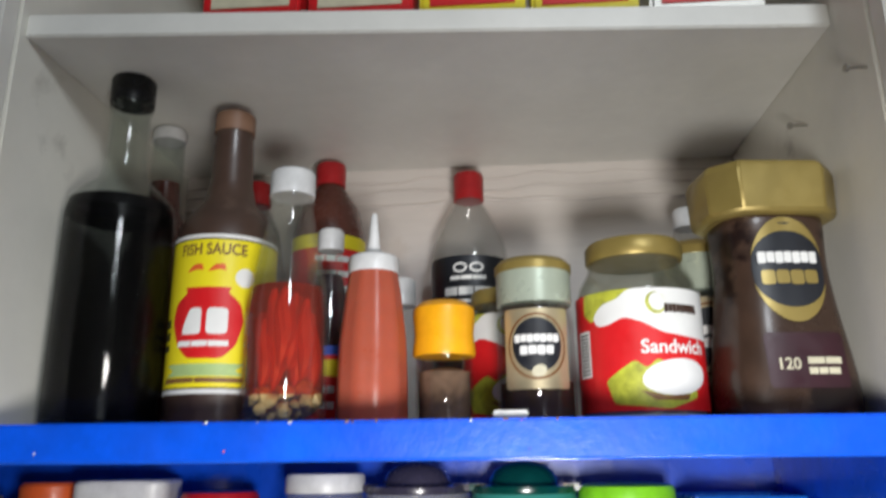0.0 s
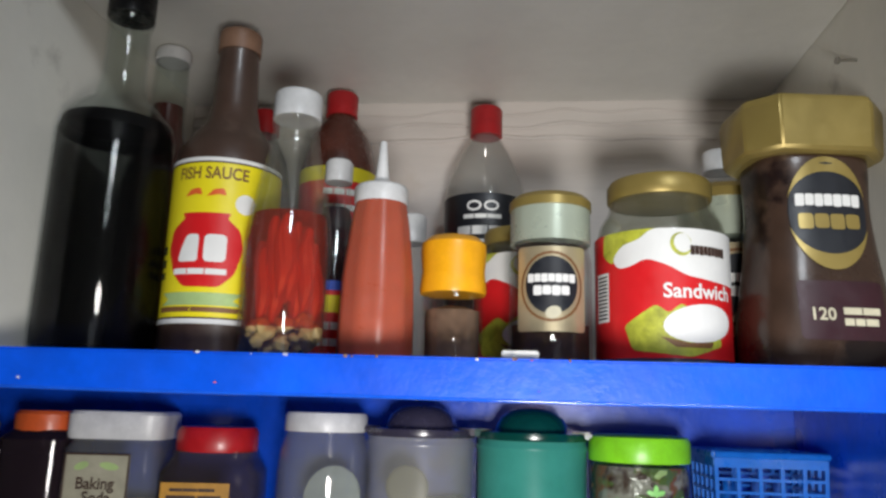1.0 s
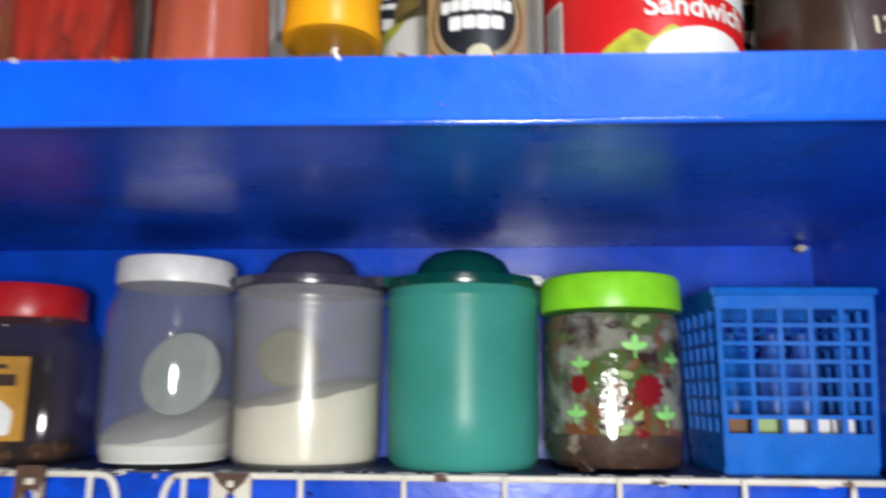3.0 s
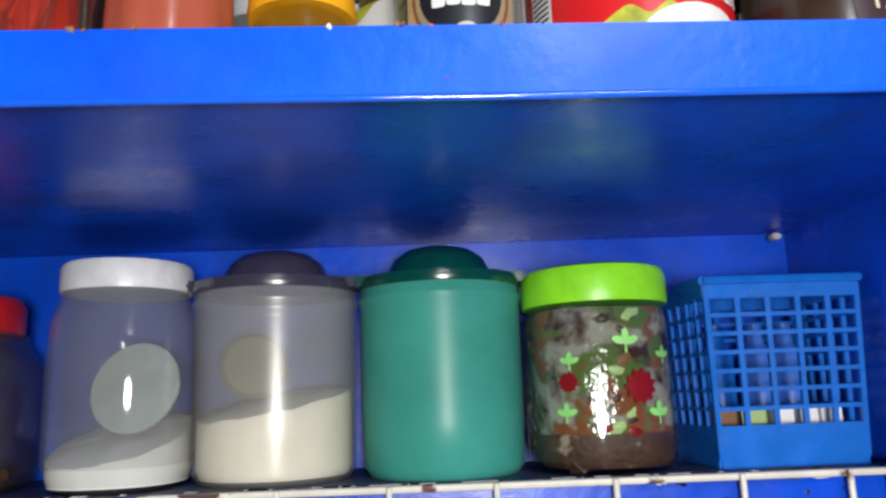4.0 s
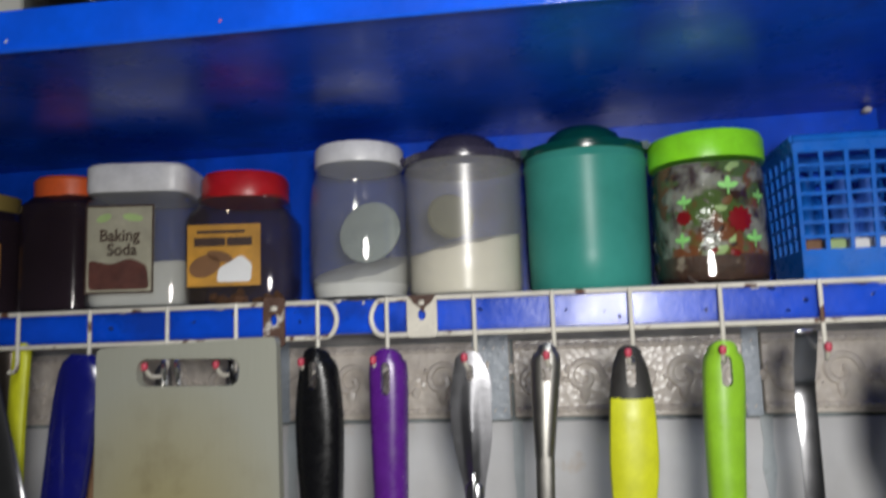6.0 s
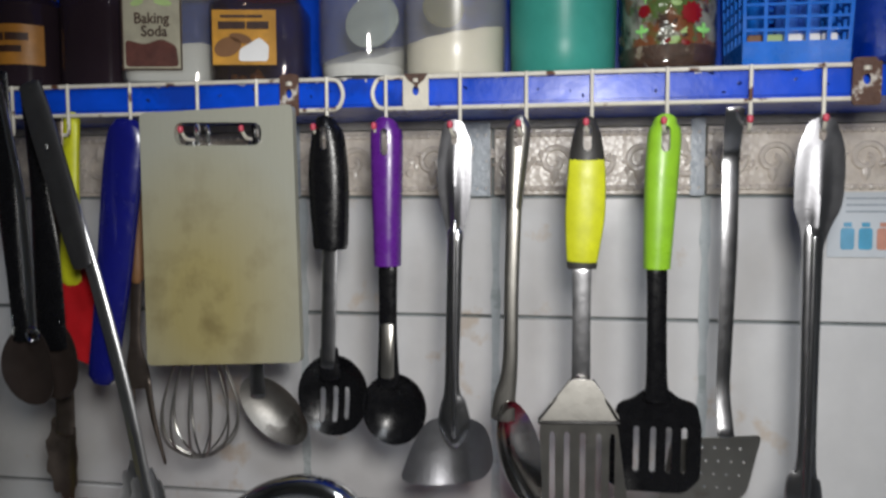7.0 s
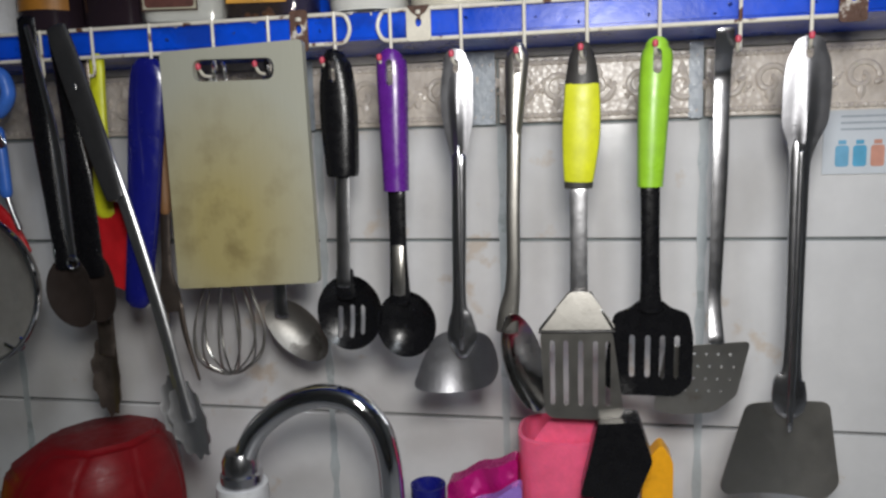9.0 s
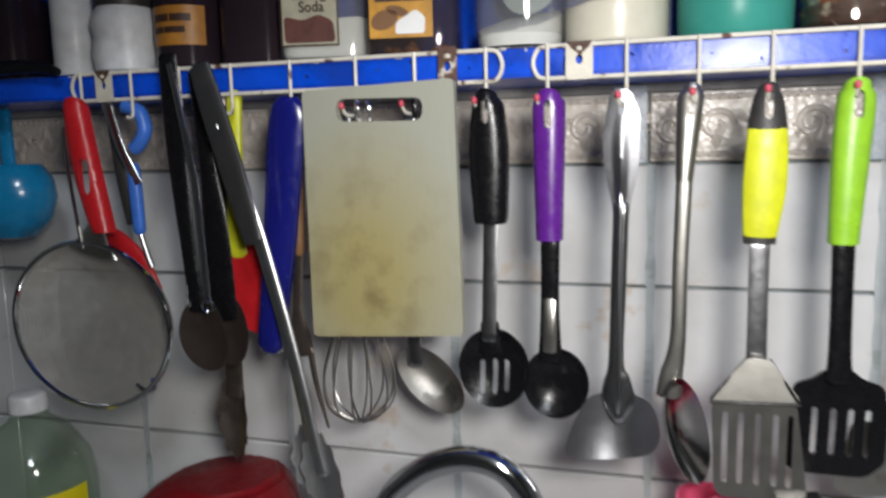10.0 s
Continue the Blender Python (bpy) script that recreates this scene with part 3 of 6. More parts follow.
pp.inputs["Roughness"].default_value = 0.3
bp = nn.new("ShaderNodeBump")
bp.inputs["Strength"].default_value, bp.inputs["Distance"].default_value = 0.4, 0.0015
vor = nn.new("ShaderNodeTexVoronoi")
vor.inputs["Scale"].default_value = 170
cv = nn.new("ShaderNodeTexCoord")
ll.new(cv.outputs["Object"], vor.inputs["Vector"])
ll.new(vor.outputs["Distance"], bp.inputs["Height"])
ll.new(bp.outputs[0], pp.inputs["Normal"])
for k in range(-5, 3):
    x = k * 0.2
    b = part("border_tile", block(x + 0.0014, x + 0.1986, TILE_Y - 0.001, TILE_Y + 0.009, 1.3205, 1.385, 0.0012, 1), EMB, wall_north)
    for z in (1.327, 1.379):
        beads = wire([(x + 0.002, TILE_Y - 0.001, z), (x + 0.1, TILE_Y - 0.001, z), (x + 0.198, TILE_Y - 0.001, z)], 0.0024, 8, 1)
        for i in range(24):
            bmesh.ops.create_icosphere(beads, subdivisions=1, radius=0.0032, matrix=Matrix.Translation((x + 0.006 + 0.00815 * i, TILE_Y - 0.002, z)))
        part("moulding", beads, EMB, b, "beaded moulding")
    for i in range(5):
        cx = x + 0.02 + 0.04 * i
        flip = 1 if i % 2 else -1
        pts = [(cx + (0.016 - 0.0011 * j) * math.cos(0.62 * j), TILE_Y - 0.0012, 1.353 + flip * (0.016 - 0.0011 * j) * math.sin(0.62 * j)) for j in range(13)]
        part("scroll", wire(pts, 0.0032, 6, 2), EMB, b)
        petal = lathe([(0, -0.012), (0.0045, -0.004), (0.005, 0.002), (0, 0.012)], 8)
        part("petal", moved(petal, cx, TILE_Y - 0.0002, 1.353 - flip * 0.012), EMB, b)
        part("leaf", moved(lump(5, (0.009, 0.001, 0.02), 0.004, i + 7 * k, -0.01, 0.6), cx + 0.02, TILE_Y - 0.0012, 1.353), EMB, b)
SMEAR = surface("pale_joint_filler", (0.5, 0.54, 0.55), 0.5, 0, 0.15, 40, 0.3, 200, (0.36, 0.4, 0.4), 0.58, 30)
for k in range(-3, 3):
    joint = [(0.0042 + 0.0012 * math.sin(3.1 * i + k) + 0.0008 * math.sin(7.7 * i), 1.318 - 0.02 * i) for i in range(22)]
    edge = [(-w * 0.9 + 0.0006 * math.sin(5 * z * 40), z) for w, z in joint]
    structure("joint_filler", moved(plate([joint + edge[::-1]], 0.0012), 0.003 + 0.198 * k, TILE_Y - 0.0011, 0), SMEAR, "pale filler smeared over an upright tile joint", "filler")
for x0, x1 in ((-0.033, -0.002), (-0.212, -0.196), (0.186, 0.199)):
    structure("wall_patch", block(x0, x1, TILE_Y - 0.0045, TILE_Y - 0.0022, 1.3195, 1.392, 0.0008), PATCH, "grey sealed patch over the border tiles", "patch")
structure("cement_strip", block(-1.0, 0.6, TILE_Y - 0.001, TILE_Y + 0.008, 1.386, 1.396, 0.0008), CEMENT, "rough cement strip above the border tiles", "trim")

# ---- the hook rail ----
RY = LOW_Y - 0.004


def rail(x0, x1, ends, hooks, label):
    r = thing("hook_rail", ((x0 + x1) / 2, RY, 1.404), label, "hook rail", "hook rails")
    cx = (x0 + x1) / 2

    def bar(pts, name="wire", rad=0.0016, mat=WIRE, lab=""):
        return part(name, wire([(x - cx, y - RY, z - 1.404) for x, y, z in pts], rad, 8, 4 if len(pts) > 2 else 1), mat, r, lab)

    bar([(x0, RY, 1.4165), (x1, RY, 1.4165)], "wire", 0.0018)
    bar([(x0, RY, 1.3915), (x1, RY, 1.3915)], "wire", 0.0018)
    for x, s in ends:
        bar([(x, RY, 1.4165), (x + s * 0.008, RY, 1.4145), (x + s * 0.012, RY, 1.404), (x + s * 0.008, RY, 1.3935), (x, RY, 1.3915)], "loop", 0.0018)
    for x in hooks:
        y = RY - 0.003
        if x < -0.3:
            bar([(x, y, 1.418), (x, y, 1.39), (x, y, 1.378), (x, y - 0.003, 1.374), (x, y - 0.008, 1.374)], "hook", 0.0015)
            continue
        bar([(x, y, 1.418), (x, y, 1.39), (x, y, 1.374), (x - 0.001, y - 0.004, 1.3685), (x - 0.004, y - 0.014, 1.3685), (x - 0.005, y - 0.02, 1.374)], "hook", 0.0015)
        tip = lathe([(0, -0.003), (0.0018, -0.0025), (0.0025, 0), (0.0021, 0.0022), (0, 0.0034)], 10)
        part("tip", moved(tip, x - 0.005 - cx, y - 0.021 - RY, 1.3755 - 1.404), PINK_TIP, r, "pink rubber hook tip")
    return r


rail(-0.525, -0.124, ((-0.525, -1), (-0.124, 1)), (-0.524, -0.467, -0.414, -0.36, -0.301, -0.239, -0.186, -0.125), "cream wire hook rail with rusty joints")
rail(-0.075, 0.288, ((-0.075, -1),), (-0.075, -0.014, 0.039, 0.09, 0.147, 0.208, 0.26), "cream wire hook rail with flaking coating")
for x, w, m in ((-0.157, 0.016, RUST_DARK), (-0.05, 0.021, RUST), (-0.497, 0.018, RUST), (0.289, 0.02, RUST_DARK)):
    c = thing("rail_clip", (x, RY, 1.404), "rust-stained clip screwed to the shelf edge", "clip", "rail clips")
    part("plate", plate([rounded(rect(-w / 2, w / 2, -0.0145 if m is RUST else -0.018, 0.0135 if m is RUST else 0.017), 0.003), ellipse(0, 0.001, 0.0028, 0.004, 14)], 0.0022, lambda x, z: -0.0045), m, c)
    if m is RUST:
        part("rust_patch", moved(plate([[(-w * 0.46, 0.0145), (w * 0.48, 0.0145), (w * 0.34, 0.0095), (w * 0.12, 0.006), (0.001, 0.0025), (-w * 0.06, 0.006), (-w * 0.26, 0.009)]], 0.0008), 0, -0.0056, 0), BARE, c, "brown rust stain")
    part("screw", moved(lathe([(0, -0.002), (0.003, -0.002), (0.003, 0.001), (0, 0.002)], 12), 0, -0.0035, 0.0095), RUST, c, "rusty screw head")


# ---- upper shelf ----
def bottle(at, label, prof, material, name="bottle", seg=40, t=0.0018, flute=0.0, flutes=12, category="bottle", turn=0.0):
    b = thing(name, (*at, UP_Z), label, category, turn=turn)
    part("body", lathe(shell(prof, t), seg, flute=flute, flutes=flutes), material, b)
    return b


def cap(parent, r, z0, z1, material, name="cap", ribs=True, label="", top=0.0):
    prof = [(0, z0), (r, z0), (r, z1 - 0.003), (r - 0.0015, z1 - 0.0008), (r * 0.8, z1 + top), (0, z1 + top)]
    return part(name, lathe(prof, 60 if ribs else 40, flute=0.012 if ribs else 0, flutes=30), material, parent, label)


def decal(parent, name, bm, r, material, lift, label=""):
    for v in bm.verts:
        v.co.y = lift
    return part(name, bend(bm, r), material, parent, label)


def blocks(x0, x1, z, h, n):
    """A brand word drawn as a row of plain blocks."""
    w = (x1 - x0) / n
    return [[rounded(rect(x0 + w * i, x0 + w * (i + 0.93), z + h * 0.06 * (i % 2), z + h), w * 0.2, 2)] for i in range(n)]


# dark soy bottle
b = bottle((-0.25, 0.537), "tall clear glass bottle full of black soy sauce", [(0.04, 0), (0.0425, 0.004), (0.0425, 0.165), (0.04, 0.176), (0.03, 0.187), (0.0195, 0.196), (0.0165, 0.21), (0.0155, 0.255), (0.0175, 0.26), (0.0165, 0.266)], BOTTLE_GLASS)
part("liquid", lathe([(0, 0.003), (0.039, 0.003), (0.0407, 0.006), (0.0407, 0.165), (0.0385, 0.175), (0, 0.1755)]), SOY, b, "black liquid")
cap(b, 0.0175, 0.264, 0.288, BLACK)
# second, slimmer bottle
b = bottle((-0.259, 0.628), "slim glass bottle of dark red vinegar behind the soy sauce", [(0.031, 0), (0.033, 0.004), (0.033, 0.15), (0.027, 0.175), (0.0165, 0.2), (0.0145, 0.27)], BOTTLE_GLASS)
part("liquid", lathe([(0, 0.003), (0.031, 0.003), (0.031, 0.15), (0.025, 0.175), (0.0145, 0.2), (0.013, 0.228), (0, 0.228)]), VINEGAR, b, "dark red liquid")
cap(b, 0.0155, 0.27, 0.283, WHITE_LID)
# fish sauce
b = bottle((-0.171, 0.566), "dusty brown fish sauce bottle with a yellow and red label", [(0.038, 0), (0.0405, 0.004), (0.0405, 0.145), (0.0385, 0.158), (0.03, 0.172), (0.021, 0.184), (0.0178, 0.2), (0.0155, 0.245), (0.0165, 0.25), (0.016, 0.262)], DUSTY_BROWN)
part("cap", lathe([(0, 0.246), (0.0168, 0.246), (0.0168, 0.262), (0.015, 0.264), (0, 0.2645)], 40, flute=0.01, flutes=20), TAN_CAP, b)
lab = decal(b, "label", many([[rect(-0.075, 0.075, 0.024, 0.146)]]), 0.0405, YELLOW_PRINT, 0.0003, "yellow paper label")
for z0, z1, m in ((0.143, 0.146, PAPER), (0.024, 0.0275, PAPER), (0.1418, 0.143, DARK_PRINT), (0.0275, 0.0287, DARK_PRINT)):
    decal(lab, "border" if m is PAPER else "rule", many([[rect(-0.075, 0.075, z0, z1)]]), 0.0405, m, 0.0005)
decal(lab, "wording", moved(WORDS["FISH SAUCE"], 0.004, 0, 0.1335), 0.0405, BROWN_PRINT, 0.0006)
pot = [(-0.016, 0.104), (-0.013, 0.1), (-0.024, 0.092), (-0.027, 0.078), (-0.02, 0.06), (-0.01, 0.05), (0.016, 0.05), (0.026, 0.06), (0.031, 0.078), (0.028, 0.092), (0.018, 0.1), (0.021, 0.104)]
decal(lab, "emblem", many([[rounded(pot, 0.004)]]), 0.0405, RED_PRINT, 0.0006, "red pot-shaped emblem")
decal(lab, "emblem_mark", many([[rounded([(-0.016, 0.068), (-0.0005, 0.068), (-0.0005, 0.088), (-0.0095, 0.088), (-0.0145, 0.076)], 0.003)], [rounded([(0.0035, 0.068), (0.019, 0.068), (0.019, 0.088), (0.0035, 0.088)], 0.004)], *bars(-0.019, 0.021, 0.061, 0.0042)]), 0.0405, PAPER, 0.0009, "white mark")
decal(lab, "ribbon", many([[rounded([(-0.03, 0.046), (0.034, 0.046), (0.026, 0.041), (0.034, 0.037), (-0.03, 0.037), (-0.022, 0.041)], 0.002)]]), 0.0405, GREEN_PRINT, 0.0007)
decal(lab, "small_print", many(bars(-0.032, 0.034, 0.034, 0.0036, (0.45,))), 0.0405, BROWN_PRINT, 0.0007)
for x in (-0.008, 0.009):
    decal(lab, "crest", many([[rounded([(x - 0.007, 0.116), (x - 0.002, 0.1215), (x + 0.005, 0.1225), (x + 0.007, 0.117), (x + 0.002, 0.118)], 0.0015)]]), 0.0405, ORANGE_RED, 0.0007, "small orange crest")
decal(lab, "seal", many([[ellipse(0.03, 0.112, 0.0075, 0.0075, 20)]]), 0.0405, PAPER, 0.0006)
decal(lab, "side_print", many(bars(-0.048, -0.03, 0.078, 0.006) + bars(-0.048, -0.03, 0.068, 0.006) + bars(-0.048, -0.03, 0.059, 0.005)), 0.0405, INK, 0.0006)
# clear bottle with red cap behind it
b = bottle((-0.196, 0.705), "clear plastic bottle with a red cap at the back", [(0.029, 0), (0.031, 0.01), (0.031, 0.16), (0.024, 0.2), (0.0125, 0.226), (0.0115, 0.236)], PLASTIC)
cap(b, 0.0138, 0.229, 0.254, RED)
# chili vinegar
b = bottle((-0.106, 0.526), "fluted glass bottle of red chilies in vinegar", [(0.026, 0), (0.0285, 0.005), (0.0285, 0.085), (0.026, 0.11), (0.0185, 0.15), (0.0152, 0.172), (0.0165, 0.176), (0.0158, 0.182)], FLUTED_GLASS, flute=0.02, flutes=10, seg=80)
cap(b, 0.0163, 0.181, 0.203, WHITE_LID)
part("brine", lathe([(0, 0.022), (0.0262, 0.022), (0.0262, 0.085), (0.0242, 0.105), (0, 0.106)]), BRINE, b, "red brine")
for k in range(30):
    a = k * 2.4
    q = 0.007 + 0.011 * (k % 3) / 2
    x, y, z = q * math.cos(a), q * math.sin(a), 0.027 + 0.008 * (k % 4)
    part("chili", sweep([(x, y, z, 0.003, 0.003), (x + 0.002, y, z + 0.018, 0.011, 0.0105), (x - 0.001, y, z + 0.04, 0.0085, 0.008), (x, y - 0.001, z + 0.05, 0.005, 0.005)], 8, 2, 3), CHILI, b)
part("garlic", lump(40, (0.0235, 0.0235, 0.02), 0.0055, 5, 0.008), GARLIC, b, "tan garlic cloves")
b.scale = (1.06, 1.06, 0.955)
# brown bottle with red cap
b = bottle((-0.122, 0.715), "brown plastic bottle with a red cap and red label", [(0.035, 0), (0.037, 0.008), (0.037, 0.195), (0.03, 0.225), (0.0145, 0.248), (0.0135, 0.256)], BROWN_SAUCE)
cap(b, 0.0155, 0.251, 0.276, RED)
lab = decal(b, "label", many([[rect(-0.09, 0.09, 0.05, 0.176)]]), 0.0371, RED_PRINT, 0.0003, "red label")
decal(lab, "band", many([[rect(-0.09, 0.09, 0.176, 0.19)]]), 0.0371, YELLOW_PRINT, 0.0004)
decal(lab, "print", many(bars(-0.004, 0.03, 0.165, 0.006) + bars(-0.002, 0.03, 0.15, 0.006) + bars(-0.002, 0.03, 0.135, 0.007) + bars(-0.002, 0.03, 0.118, 0.006)), 0.0371, PAPER, 0.0006)
# slim sauce bottle with white cap
b = bottle((-0.1, 0.632), "slim sauce bottle with white cap and striped label", [(0.019, 0), (0.0205, 0.004), (0.0205, 0.105), (0.0125, 0.14), (0.0105, 0.16)], GLASS)
part("liquid", lathe([(0, 0.003), (0.0185, 0.003), (0.0185, 0.1), (0.011, 0.135), (0, 0.136)]), SMOKE, b)
cap(b, 0.0118, 0.158, 0.178, WHITE_LID)
lab = decal(b, "label", many([[rect(-0.05, 0.05, 0.005, 0.062)]]), 0.0205, RED_PRINT, 0.0003, "red, yellow and blue label")
decal(lab, "band", many([[rect(-0.05, 0.05, 0.062, 0.07)]]), 0.0205, BLUE_PRINT, 0.0004)
decal(lab, "stripe", many([[rect(-0.05, 0.05, 0.044, 0.058)]]), 0.0205, YELLOW_PRINT, 0.0005)
decal(lab, "print", many(bars(-0.006, 0.012, 0.033, 0.006) + bars(-0.006, 0.012, 0.02, 0.006)), 0.0205, PAPER, 0.0006)
# squeeze bottle
b = bottle((-0.043, 0.535), "orange-red squeeze bottle with a white nozzle cap", [(0.0235, 0), (0.0262, 0.004), (0.0258, 0.03), (0.0248, 0.06), (0.021, 0.095), (0.0178, 0.114)], KETCHUP, seg=96, flute=0.016, flutes=10)
cap(b, 0.019, 0.112, 0.126, WHITE_LID)
part("nozzle", lathe([(0, 0.125), (0.012, 0.125), (0.0052, 0.131), (0.0042, 0.14), (0.0026, 0.1585), (0.0018, 0.16), (0, 0.16)], 24), WHITE_LID, b)
# white capped bottle behind
b = bottle((-0.04, 0.665), "small clear bottle with a white cap", [(0.02, 0), (0.022, 0.004), (0.022, 0.095), (0.0125, 0.115)], PLASTIC)
cap(b, 0.0135, 0.112, 0.138, WHITE_LID)
# spice shaker
b = bottle((0.009, 0.55), "short glass spice shaker with an orange cap", [(0.0195, 0), (0.0212, 0.003), (0.0212, 0.046), (0.02, 0.052)], GLASS, "spice_shaker", category="shaker")
part("spice", lathe([(0, 0.003), (0.019, 0.003), (0.0192, 0.038), (0.01, 0.041), (0, 0.04)]), PEPPER, b, "brown ground spice")
part("cap", lathe([(0, 0.05), (0.0232, 0.05), (0.0238, 0.053), (0.0224, 0.066), (0.0236, 0.08), (0.0232, 0.086), (0.018, 0.091), (0.006, 0.0925), (0, 0.0925)], 48), ORANGE, b)
# soda bottle
b = bottle((0.022, 0.722), "clear plastic soda bottle with a red cap, half full", [(0.034, 0), (0.0385, 0.012), (0.0385, 0.17), (0.036, 0.185), (0.024, 0.212), (0.0145, 0.228), (0.0125, 0.24)], PLASTIC)
part("liquid", lathe([(0, 0.004), (0.033, 0.005), (0.0368, 0.013), (0.0368, 0.125), (0, 0.125)]), COLA, b, "brown cola")
cap(b, 0.0155, 0.232, 0.262, RED)
lab = decal(b, "label", many([[rect(-0.085, 0.085, 0.085, 0.165)]]), 0.0386, INK, 0.0003, "black label")
decal(lab, "print", many(bars(-0.024, 0.024, 0.13, 0.008) + bars(-0.018, 0.018, 0.143, 0.004) + bars(-0.02, 0.02, 0.12, 0.003) + [[ellipse(-0.008, 0.153, 0.007, 0.005, 14), ellipse(-0.008, 0.153, 0.005, 0.003, 12)], [ellipse(0.008, 0.153, 0.007, 0.005, 14), ellipse(0.008, 0.153, 0.005, 0.003, 12)]]), 0.0386, PAPER, 0.0006)


def coffee_jar(at, label, s=1.0, name="coffee_jar"):
    j = bottle(at, label, [(0.0275 * s, 0), (0.0295 * s, 0.004), (0.0295 * s, 0.075 * s), (0.0265 * s, 0.089 * s)], GLASS, name, category="jar")
    part("coffee", lathe([(0, 0.003), (0.0275 * s, 0.003), (0.0275 * s, 0.03 * s), (0, 0.034 * s)]), COFFEE, j, "brown instant coffee")
    part("lid_band", lathe([(0, 0.089 * s), (0.0288 * s, 0.089 * s), (0.0288 * s, 0.114 * s), (0, 0.114 * s)], 48, flute=0.004, flutes=24), GOLD_GREEN, j, "pale green-gold lid band")
    part("lid", lathe([(0, 0.114 * s), (0.0298 * s, 0.114 * s), (0.0298 * s, 0.12 * s), (0.026 * s, 0.124 * s), (0, 0.1245 * s)], 48), GOLD, j, "gold lid")
    w = 0.0256 * s
    lab = decal(j, "label", many([[rounded(rect(-w, w, 0.024 * s, 0.083 * s), 0.003)]]), 0.0296 * s, GOLD_LABEL, 0.0003, "gold label with a black disc")
    decal(lab, "disc", many([[ellipse(0, 0.056 * s, 0.0185 * s, 0.02 * s)]]), 0.0296 * s, INK, 0.0006)
    decal(lab, "ring", many([[ellipse(0, 0.055 * s, 0.0225 * s, 0.0245 * s), ellipse(0, 0.055 * s, 0.0208 * s, 0.0226 * s)]]), 0.0296 * s, BROWN_PRINT, 0.0005)
    decal(lab, "print", many([*blocks(-0.0165 * s, 0.0165 * s, 0.0575 * s, 0.006 * s, 7), *blocks(-0.0125 * s, 0.0125 * s, 0.0485 * s, 0.0068 * s, 4)]), 0.0296 * s, PAPER, 0.0009)
    decal(lab, "bean", many([[ellipse(0.001, 0.037 * s, 0.0055 * s, 0.0042 * s, 16, 20)]]), 0.0296 * s, CREAM_PRINT, 0.0009)
    return j


def spread_jar(at, label, s=1.0, turn=0.0):
    j = bottle(at, label, [(0.042 * s, 0), (0.0455 * s, 0.005), (0.0462 * s, 0.05 * s), (0.0455 * s, 0.093 * s), (0.0425 * s, 0.104 * s), (0.0365 * s, 0.114 * s), (0.035 * s, 0.1225 * s)], JAR_GLASS, "spread_jar", turn=turn, category="jar")
    part("spread", lathe([(0, 0.003), (0.043 * s, 0.004), (0.0438 * s, 0.05 * s), (0.0428 * s, 0.082 * s), (0, 0.084 * s)]), SALT, j, "cream coloured spread")
    part("lid", lathe([(0, 0.1215 * s), (0.0362 * s, 0.1215 * s), (0.037 * s, 0.1235 * s), (0.037 * s, 0.133 * s), (0.035 * s, 0.1362 * s), (0, 0.137 * s)], 64, flute=0.006, flutes=32), GOLD, j, "gold screw lid")
    lab = decal(j, "label", many([[rect(-0.105 * s, 0.105 * s, 0.007, 0.093 * s)]]), 0.0464 * s, RED_PRINT, 0.0002, "red label with cream swirl and sandwich picture")
    cloud = [(-0.014, 0.093), (-0.022, 0.086), (-0.035, 0.083), (-0.043, 0.074), (-0.038, 0.067), (-0.028, 0.068), (-0.018, 0.073), (-0.004, 0.068), (0.008, 0.061), (0.03, 0.058), (0.07, 0.056), (0.07, 0.093)]
    decal(lab, "lettuce", many([[rounded([(-0.052, 0.093), (-0.053, 0.078), (-0.044, 0.071), (-0.03, 0.078), (-0.012, 0.09), (-0.008, 0.093)], 0.003)]]), 0.0464 * s, LETTUCE, 0.0004, "green lettuce picture")
    decal(lab, "lettuce", many([[rounded([(-0.028, 0.012), (-0.034, 0.028), (-0.022, 0.036), (-0.012, 0.042), (-0.004, 0.036), (0.004, 0.043), (0.014, 0.036), (0.03, 0.03), (0.034, 0.016), (0.01, 0.008)], 0.003)]]), 0.0464 * s, LETTUCE, 0.0004, "green lettuce picture")
    decal(lab, "swirl", many([[rounded(cloud, 0.005)], [ellipse(0.018, 0.03, 0.026, 0.0125, 24, 6)]]), 0.0464 * s, PAPER, 0.0006, "white cream picture")
    decal(lab, "brand_shape", many([[ellipse(0.005, 0.082, 0.007, 0.008, 20, 20), ellipse(0.0062, 0.0828, 0.0058, 0.0066, 18, 20)]]), 0.0464 * s, LETTUCE, 0.0008)
    decal(lab, "brand_line", many(blocks(0.011, 0.04, 0.075, 0.0065, 9)), 0.0464 * s, DARK_PRINT, 0.0009)
    decal(lab, "ham", many([[rounded([(-0.01, 0.021), (0.008, 0.017), (0.026, 0.018), (0.024, 0.014), (0.0, 0.014)], 0.0015)]]), 0.0464 * s, BROWN_PRINT, 0.0008)
    decal(lab, "barcode", many([[rect(-0.062, -0.047, 0.032, 0.066)]]), 0.0464 * s, PAPER, 0.0005)
    decal(lab, "barcode_lines", many([[rect(-0.0605, -0.0485, 0.034 + 0.0026 * i, 0.0352 + 0.0026 * i)] for i in range(12)]), 0.0464 * s, INK, 0.0007)
    return j, lab


